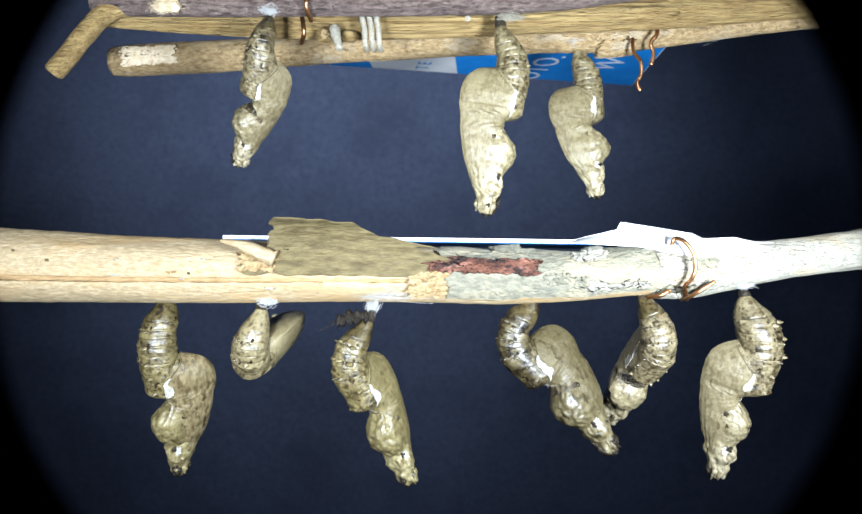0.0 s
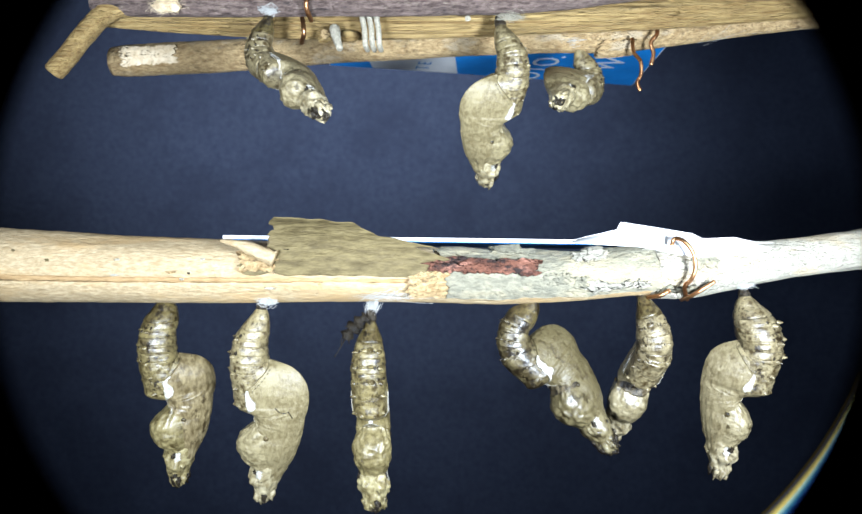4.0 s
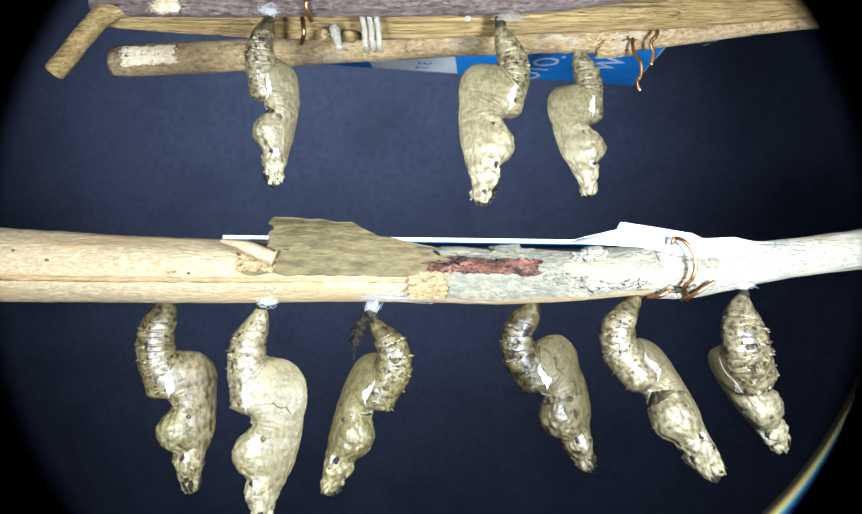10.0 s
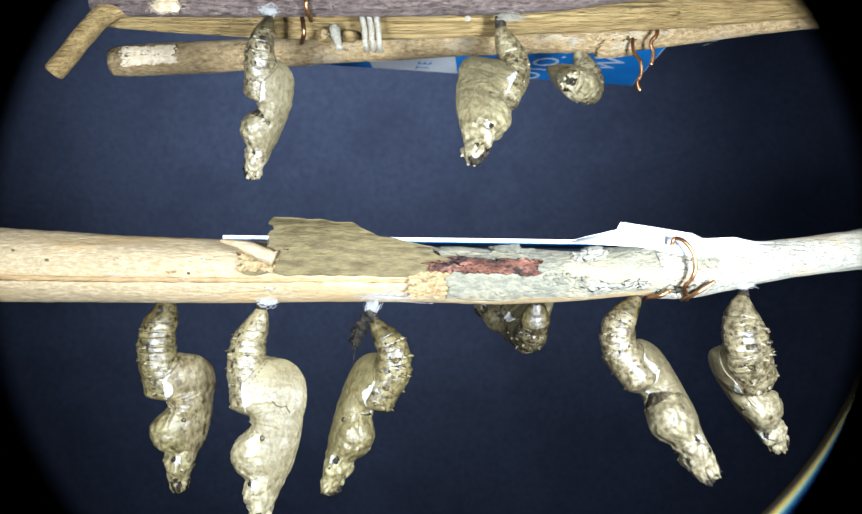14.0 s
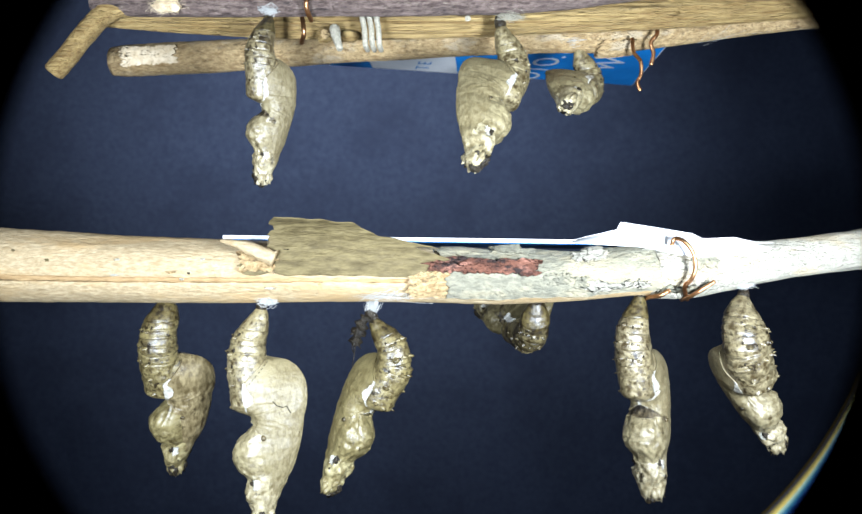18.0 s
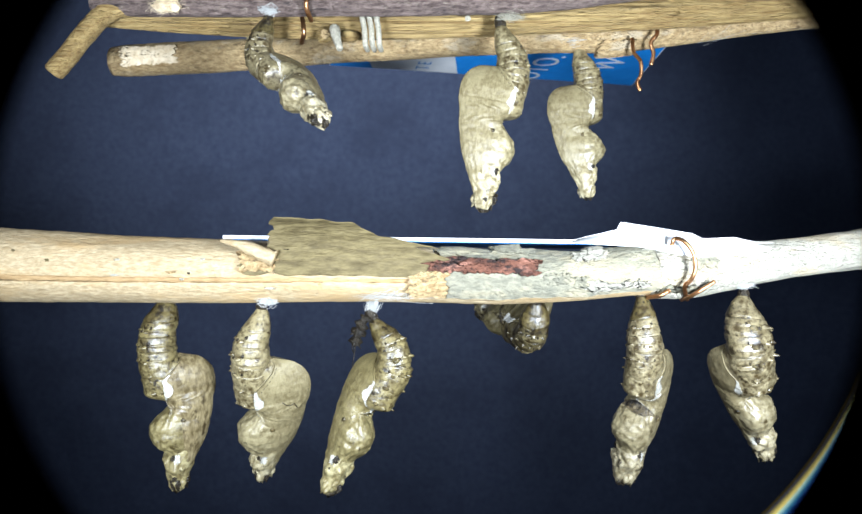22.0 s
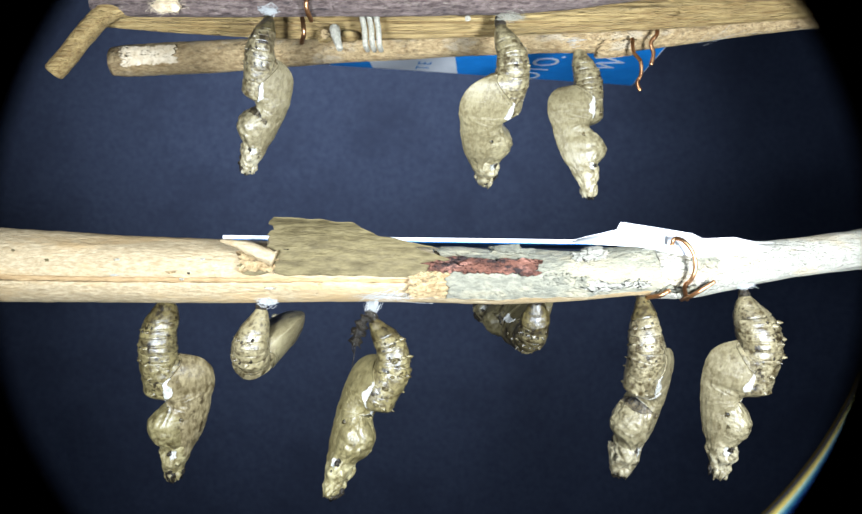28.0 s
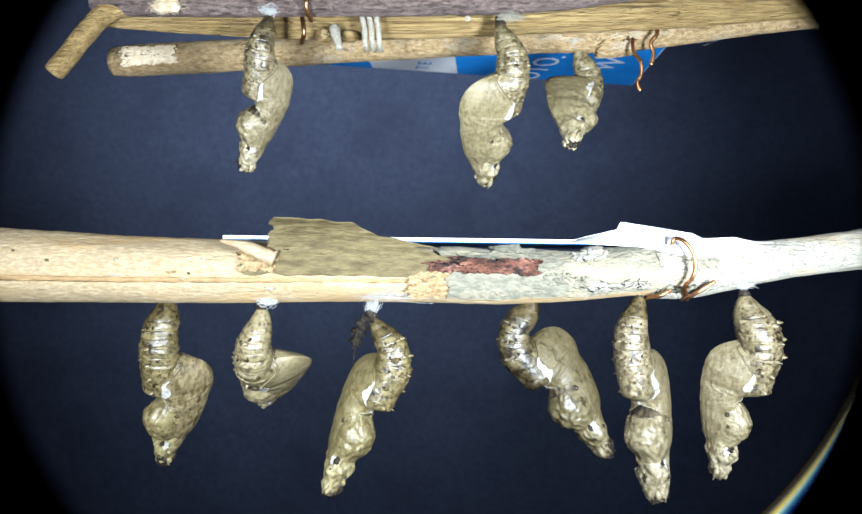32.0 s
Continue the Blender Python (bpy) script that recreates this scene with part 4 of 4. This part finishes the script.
L2 = chrysalis("largest cream chrysalis with a broad smooth wing case", (-23.4, 96.0, 293.5), "pale", 53, psi=-5, lean=-8, counter=0.5, size=1.025, most=28, sway=0, plump=0.95, fade=1, hump=0.9, wing=1.14, extra=("crack", "squiggle"))
L3 = chrysalis("yellowish mottled chrysalis on a white silk tuft", (-8.3, 95.0, 291.9), "gold", 67, psi=30, lean=0, counter=1.1, size=0.95, most=28, sway=0.25, plump=0.9, fade=1, wing=0.98, spines=1.4, hump=0.72, extra=("browntop",))
L4 = chrysalis("dark brown-grey chrysalis under the grey bark", (14.7, 96.0, 294.2), "dusky", 71, psi=25, lean=-5, counter=0.6, size=0.96, most=28, sway=-0.55, plump=0.86, blunt=0.55, fade=1, wing=1.26, drop=14, hump=0.75, extra=("browntop", "darkface", "darktip"))
L5 = chrysalis("pale chrysalis with a dusky saddle under the branch", (28.8, 95.0, 295.3), "ash", 83, psi=42, lean=2, counter=1.25, size=1, most=30, sway=0.25, plump=0.86, fade=0, wing=1.18, drop=12, hump=0.75, spines=0.9, extra=("browntop", "saddle", "darktip"))
L6 = chrysalis("knobbly pale chrysalis under the whitish branch end", (43.0, 95.0, 295.1), "ash", 97, psi=160, lean=5, counter=0.6, size=0.95, most=28, sway=0.25, fade=1, wing=0.92, hump=0.75, plump=1.24, spines=1.7, extra=("ragged",))


def shed_skin():
    rnd = random.Random(4)
    root = new("shed_skin", None)
    root.location = Vector((-8.7, 94.0, 291.8)) * MM
    root.scale = (1.5, 1.5, 1.5)
    tagged(root, "shrivelled black shed skin hanging on the silk", "shed skin")
    pts = [(0, 0, 0), (-0.9, -0.2, 0.1), (-1.9, 0.1, 0.0), (-2.8, 0, -0.3)]
    part("husk", mesh_of("husk", *tube([Vector(p) * MM for p in spline(pts, 14)], [0.0005 + 0.0002 * math.sin(i * 1.9) for i in range(14)], 9, vary=0.6), M_HUSK), root)
    for i in range(20):
        p = Vector((-0.4 - i * 0.13, 0, 0)) * MM
        q = p + Vector((rnd.uniform(-0.8, 0.2), rnd.uniform(-0.5, 0.5), rnd.uniform(-0.9, 0.7))) * MM
        part("bristle", mesh_of("bristle", *tube([p, (p + q) / 2 + Vector((0, 0, 0.0001)), q], 0.00006, 4), M_HUSK), root)
    v, f = tube([Vector(p) * MM for p in spline([(-2.6, 0, -0.2), (-3.4, 0.1, -0.5), (-4.6, 0, -0.9)], 8)], 0.00005, 4)
    part("thread", mesh_of("thread", v, f, M_HUSK), root)
    return root


husk = shed_skin()


# ---- glowing strip painted for the light arc at the slipped lens's edge ----
def glow_material():
    m = bpy.data.materials.new("painted_lens_glow")
    m.use_nodes = True
    nt = m.node_tree
    b = nt.nodes["Principled BSDF"]
    uv = nt.nodes.new("ShaderNodeUVMap")
    sp = nt.nodes.new("ShaderNodeSeparateXYZ")
    nt.links.new(uv.outputs[0], sp.inputs[0])
    r = nt.nodes.new("ShaderNodeValToRGB")
    e = r.color_ramp.elements
    e[0].position, e[0].color = 0.0, (0.02, 0.015, 0.004, 1)
    e[1].position, e[1].color = 1.0, (0.0, 0.004, 0.05, 1)
    for p, c in ((0.14, (0.30, 0.24, 0.04)), (0.28, (0.80, 0.66, 0.14)), (0.42, (0.48, 0.85, 0.76)), (0.60, (0.06, 0.36, 0.62)), (0.80, (0.005, 0.06, 0.36))):
        x = e.new(p)
        x.color = (*c, 1)
    nt.links.new(sp.outputs[1], r.inputs[0])
    # emission paints the refracted light; the strip itself is no lamp
    b.inputs["Base Color"].default_value = (0.004, 0.005, 0.008, 1)
    nt.links.new(r.outputs[0], b.inputs["Emission Color"])
    b.inputs["Emission Strength"].default_value = 1.5
    b.inputs["Roughness"].default_value = 0.9
    b.inputs["Specular IOR Level"].default_value = 0.02
    return m


def glow_arc():
    n, verts, faces, uvs = 64, [], [], []
    for i in range(n + 1):
        a = 16 + 34 * i / n
        w = radians(-a)
        r0 = 38.15 - 1.69 * (a - 16.4) / 22.6
        r1 = r0 + 0.38 + 1.30 * (a - 16) / 23
        for r, y in ((r0, 0.0), (r1, 0.0), (r1, 0.75), (r0, 0.60)):
            verts.append((r * math.cos(w) * MM, y * MM, r * math.sin(w) * MM))
    for i in range(n):
        for j in range(4):
            q = (j + 1) % 4
            faces.append((i * 4 + j, i * 4 + q, i * 4 + 4 + q, i * 4 + 4 + j))
    me = mesh_of("lens_rim", verts, faces, glow_material())
    layer = me.uv_layers.new(name="across")
    for loop in me.loops:
        layer.data[loop.index].uv = (0.5, (0.0, 1.0, 1.0, 0.0)[loop.vertex_index % 4])
    ob = part("lens_rim", me, tube_thing, "thin curved strip glowing blue and yellow for light at the lens edge")
    ob.location = (0.00083, 0.060, 0.30052)
    return ob


rim = glow_arc()


# ---- what moves ----
def heading(a, b):
    a, b = radians(a), radians(b)
    return Vector((math.sin(a) * math.cos(b), -math.sin(b), -math.cos(a) * math.cos(b)))


def eased(rows, t):
    """Values at t through rows, with smooth turns and no overshoot."""
    if t <= rows[0][0]:
        return rows[0][1:]
    for i, (p, q) in enumerate(zip(rows, rows[1:])):
        if t <= q[0]:
            f = (t - p[0]) / (q[0] - p[0])
            f = 0.45 * f + 0.55 * f * f * (3 - 2 * f)
            return tuple(x + (y - x) * f for x, y in zip(p[1:], q[1:]))
    return rows[-1][1:]


def swing(body, rows, spin=None, step=0.2):
    """Bends a chrysalis: rows of (seconds, sideways angle, angle towards the lens) of its fore part; the joints share the bend."""
    k = UNIT * body["size"]
    keys = [[] for _ in body["parts"]]
    for j in range(int(32.0 / step) + 1):
        t = round(j * step, 3)
        a, b = eased(rows, t)
        turn = Matrix.Rotation(radians(eased(spin, t)[0] if spin else body["psi"]), 4, "Z")
        d0 = heading(body["lean"] - max(-body["most"], min(body["most"], body["counter"] * a)) * math.cos(radians(b)) ** body["fade"], -body["sway"] * b)
        d1 = heading(a, b)
        p = Vector((0, 0, 0))
        for i in range(5):
            d = d0.slerp(d1, BEND[i])
            R = Vector((0, 0, -1)).rotation_difference(d).to_matrix().to_4x4() @ turn
            keys[i].append((t, Matrix.Translation(p) @ R))
            if i < 4:
                ds, dx = JOINTS[i + 1][0] - JOINTS[i][0], JOINTS[i + 1][1] - JOINTS[i][1]
                p = p + R.to_3x3() @ Vector((dx * k, 0, -ds * k))
    for ob, r in zip(body["parts"], keys):
        walk(ob, r)


def motions():
    swing(U1, [(0, -27.6, -31.6), (1, -26.8, -31.1), (2, 5.2, -4.4), (2.5, 28.8, 22), (3, 43.6, 36.8), (3.5, 46, 39), (6, 35.1, 28.7), (6.5, 23.2, 20.2), (8, 25.2, 21.2), (8.5, 19.6, 15.4), (9, 8.4, -1.8), (10, 2, -0.6), (10.5, -5.2, -11.4), (13.5, -23.6, -28.2), (14, -14.9, -21.5), (17.5, -17.8, -23.9), (18, -6.2, -10.4), (19, 17.4, 4.2), (19.5, 30.2, 23.6), (20, 37.8, 32), (21, 44.2, 38.1), (21.5, 46.2, 39.6), (22.5, 37.1, 29.9), (23, 43.6, 36.8), (23.5, 39.2, 32.9), (24.5, 43.1, 36.8), (25, 33.2, 26), (25.5, 34, 27), (27.5, -18.2, -25.4), (29, -24.8, -31.3), (30.5, -20.2, -28.8), (32, -22, -28.9)], None)
    swing(U2, [(0, -7.6, 1), (0.5, -5.2, -25.9), (1, -6.2, -46.9), (7.5, -6.2, -47.9), (8, -5.6, -44.6), (8.5, -10.2, 17.7), (9, -7.2, 0.8), (10, -11.1, 15.6), (10.5, -11.2, 16.6), (11.5, -16.6, 29.6), (12.5, -18, 32.1), (13, -19.4, 36.8), (13.5, -19.6, 37.5), (14, -20.9, 40.2), (18, -19.4, 36.9), (18.5, -18.8, 35), (19, -19.4, 36.9), (20, -18.9, 35.4), (20.5, -18.2, 34.6), (21, -15.2, 28.2), (21.5, -11.6, 17.1), (22, -9.8, 8.2), (23, -8.2, 1.5), (23.5, -8.9, 9.2), (24, -6.4, -33.2), (24.5, -6.4, -41.6), (25, -6.4, -45.4), (25.5, -6.9, -46.9), (27.5, -6.9, -47.7), (32, -6.9, -47.7)], None)
    swing(U3, [(0, 6, 12.9), (0.9, 2.8, 12.1), (1, -4, 16.8), (1.2, -19, 47.3), (1.5, -39.8, 63.1), (1.7, -52.4, 67.5), (2.5, -68.9, 70.9), (3.5, -62.4, 70.2), (5.5, 5.4, 17.1), (6.8, 0.8, 14.4), (7.5, -32.9, 60.9), (8.5, -43.1, 63.2), (9, -21.9, 49.4), (9.5, 1.4, 14.4), (11.5, 2.6, 14.4), (12.5, -41.4, 62.5), (13.5, -58, 69.2), (14, -58, 69.2), (14.2, -27.9, 55.2), (14.5, -2, 16.6), (17, 1.2, 9.8), (17.5, -18.6, 43.2), (18, -40.6, 61.6), (19.5, -39.8, 61.6), (20, 0.8, 10.6), (24.5, 2.4, 9.8), (25, -19.4, 46.3), (25.5, -37.8, 61.9), (27.5, 2.6, 11.6), (31, 1.8, 9.8), (32, -20.4, 47.7)], None)
    swing(L1, [(0, -3.1, -19.2), (0.5, -3.2, -18.9), (1.5, 2.8, -6.4), (2, -1.8, -16.4), (3, -7.4, -24.4), (3.5, -0.8, -11.7), (6, 4.8, -0.8), (8, 16, 2.5), (8.5, 15.6, 3.3), (9.5, 10.2, 1.6), (11, 10.8, 2.1), (12.5, 5.1, 0.6), (13, 3.8, -5.4), (13.5, 2.2, -5.9), (14.5, 3.4, -0.9), (16.5, -3.4, -14.2), (17, -1.6, -9.8), (18, -5.1, -19.2), (18.5, -0.6, -7.1), (19.5, 1.8, -5.9), (20.5, 7.4, 4.1), (21.5, 4.6, 1.5), (22, 1.6, -5.4), (23, 3.2, 0.6), (24, 3.2, 0.6), (24.5, -2.8, -15.4), (25.5, -0.8, -5), (27.5, -2, -11.1), (29, -10, -22.1), (29.5, -7.4, -16.4), (30, -16.8, -29.6), (32, -14, -24.8)], None)
    swing(L2, [(0, 0, -97), (1, 0, -97), (1.3, -30, -68), (1.5, -23.8, -56), (2, 2.9, 8.1), (2.5, -0.2, -6.8), (3, -2, -14.2), (3.5, -2.4, -15.2), (5.5, -1.8, -13.6), (6, -0.8, -10), (7, 4, 6.4), (7.5, 1.2, -4.2), (8, 3.6, 1.4), (8.5, 2, -1.8), (9, 4.6, 10.8), (10.5, 2.9, 8.1), (13, 3.4, 12.5), (17.5, 4.6, 8.4), (19, 3.2, 11.6), (19.5, 0.8, 4.4), (20, 2.6, 7.1), (21, -4.2, -16), (21.5, -4.2, -20), (22, -7, -27), (22.5, -9, -30), (23, -10, -32), (23.5, -11, -35), (24, -21, -47), (24.5, -26, -59), (25, -28, -68), (25.5, -30, -76), (27.5, 0, -97), (31, 0, -97), (31.55, -4, -82), (32, -26.4, -62)], [(0, 40), (1.2, 40), (2, -5), (21, -5), (22.5, 24), (24, 33), (26, 40), (31.3, 40), (32, 22)])
    swing(L3, [(0, 22.2, -14.4), (2, 22, -13.9), (3, 22, -11.4), (3.3, 14.9, -8.9), (3.5, 8.2, -7.3), (5.5, -25.6, -0.4), (25.5, -25.8, -1.1), (28.5, -23.8, 0.6), (29, -21.8, 0.4), (30.5, -25.2, -0.9), (32, -25.2, -0.9)], [(0, 45), (3.0, 45), (5.3, 145), (32, 145)])
    swing(L4, [(0, 41.8, -0.9), (7, 42, -1.4), (8, 39.8, -1.8), (9, 32.9, -3.4), (9.5, 22.8, -10.2), (10, 28.8, -5), (11, 28, -4.2), (11.5, 21.1, -9.6), (12.2, -8.6, -47.1), (12.5, -17.6, -54.6), (13, -37.4, -63.1), (13.5, -63.4, -66.6), (14, -109.6, -69.2), (14.5, -113.6, -70), (16.5, -115.6, -70.2), (17.5, -114.6, -70), (18, -107.2, -69.1), (20, -109, -69.6), (21.5, -104.8, -69.6), (22.5, -105.6, -70), (23, -103.9, -69.4), (27.5, -103.9, -69.4), (29.5, -99.5, -68.6), (30, -104.9, -68.8), (30.5, -91.9, -68.1), (31, -97, -68), (31.1, -31.4, -65.2), (31.3, 6, -35.6), (31.5, 17.8, -7.9), (32, 39.1, -2.3)], [(0, 25), (11.5, 25), (13.5, 70), (31, 70), (31.5, 25), (32, 25)])
    swing(L5, [(0, -15, -45), (3.5, -15, -45), (5.5, 1.8, -7.3), (6, 11.8, 0.9), (6.5, 19.2, 3.6), (7, 27.2, 10.6), (8.5, 33.2, 15.9), (10.5, 33.6, 13.6), (11.5, 32, 13.6), (12.5, 28.2, 9.6), (13, 33.8, 14.2), (13.5, 34.4, 14.4), (14, 31.4, 14), (14.5, 28.2, 9.6), (16.5, 18.9, 2.5), (18.5, 2.6, -2.1), (20.5, 0.9, -2.9), (21, -0.2, -8.1), (21.5, -5.8, -9.2), (22, -6.8, -16.4), (22.5, -8.4, -19.6), (23.5, -8.6, -17.5), (24.5, -9.4, -23.6), (25, -8.4, -21.1), (27.5, -8.2, -20), (29, -8.6, -22.7), (29.5, -8.4, -21.1), (30, -5.6, -15.2), (31, -3.6, -8.4), (31.5, 2.9, -0.9), (32, 7.4, 0.8)], [(0, 85), (3.5, 85), (5.5, 42), (32, 42)])
    swing(L6, [(0, -6.6, -13.9), (1, -4.6, -13.7), (2, -5.8, -14.2), (5.5, -5.4, -13.6), (6.5, -3.2, -12.9), (7, 0.8, -11.5), (7.5, 10.6, -13.2), (8, 30, -19.1), (8.5, 34, -20.2), (19, 32.4, -20.8), (19.5, 29.4, -20.9), (21, 28.9, -21.4), (21.5, 23.8, -20.6), (22, 25.1, -21.1), (23, 15.4, -18.4), (23.5, 11.1, -15.8), (24, -2.2, -8.9), (24.5, -6, -12.5), (25.5, -5.8, -14.2), (31, -5.2, -13.1), (32, -5.4, -14.2)], [(0, 165), (6.5, 165), (8.2, 125), (19, 125), (22.8, 132), (24.3, 165), (32, 165)])
    hang = husk.location.copy()
    walk(husk, [(t, Matrix.Translation(hang) @ pose(0, 0, 0, 0, w, 0)) for t, w in ((0, -5), (3.2, -5), (3.8, -30), (5.2, -62), (32, -62))])
    home = rim.location.copy()
    walk(rim, [(t, Matrix.Translation(home + Vector((d, 0, -d)) * MM)) for t, d in ((0, 7.7), (1.15, 7.7), (1.35, 0.0), (32, 0.0))])


motions()
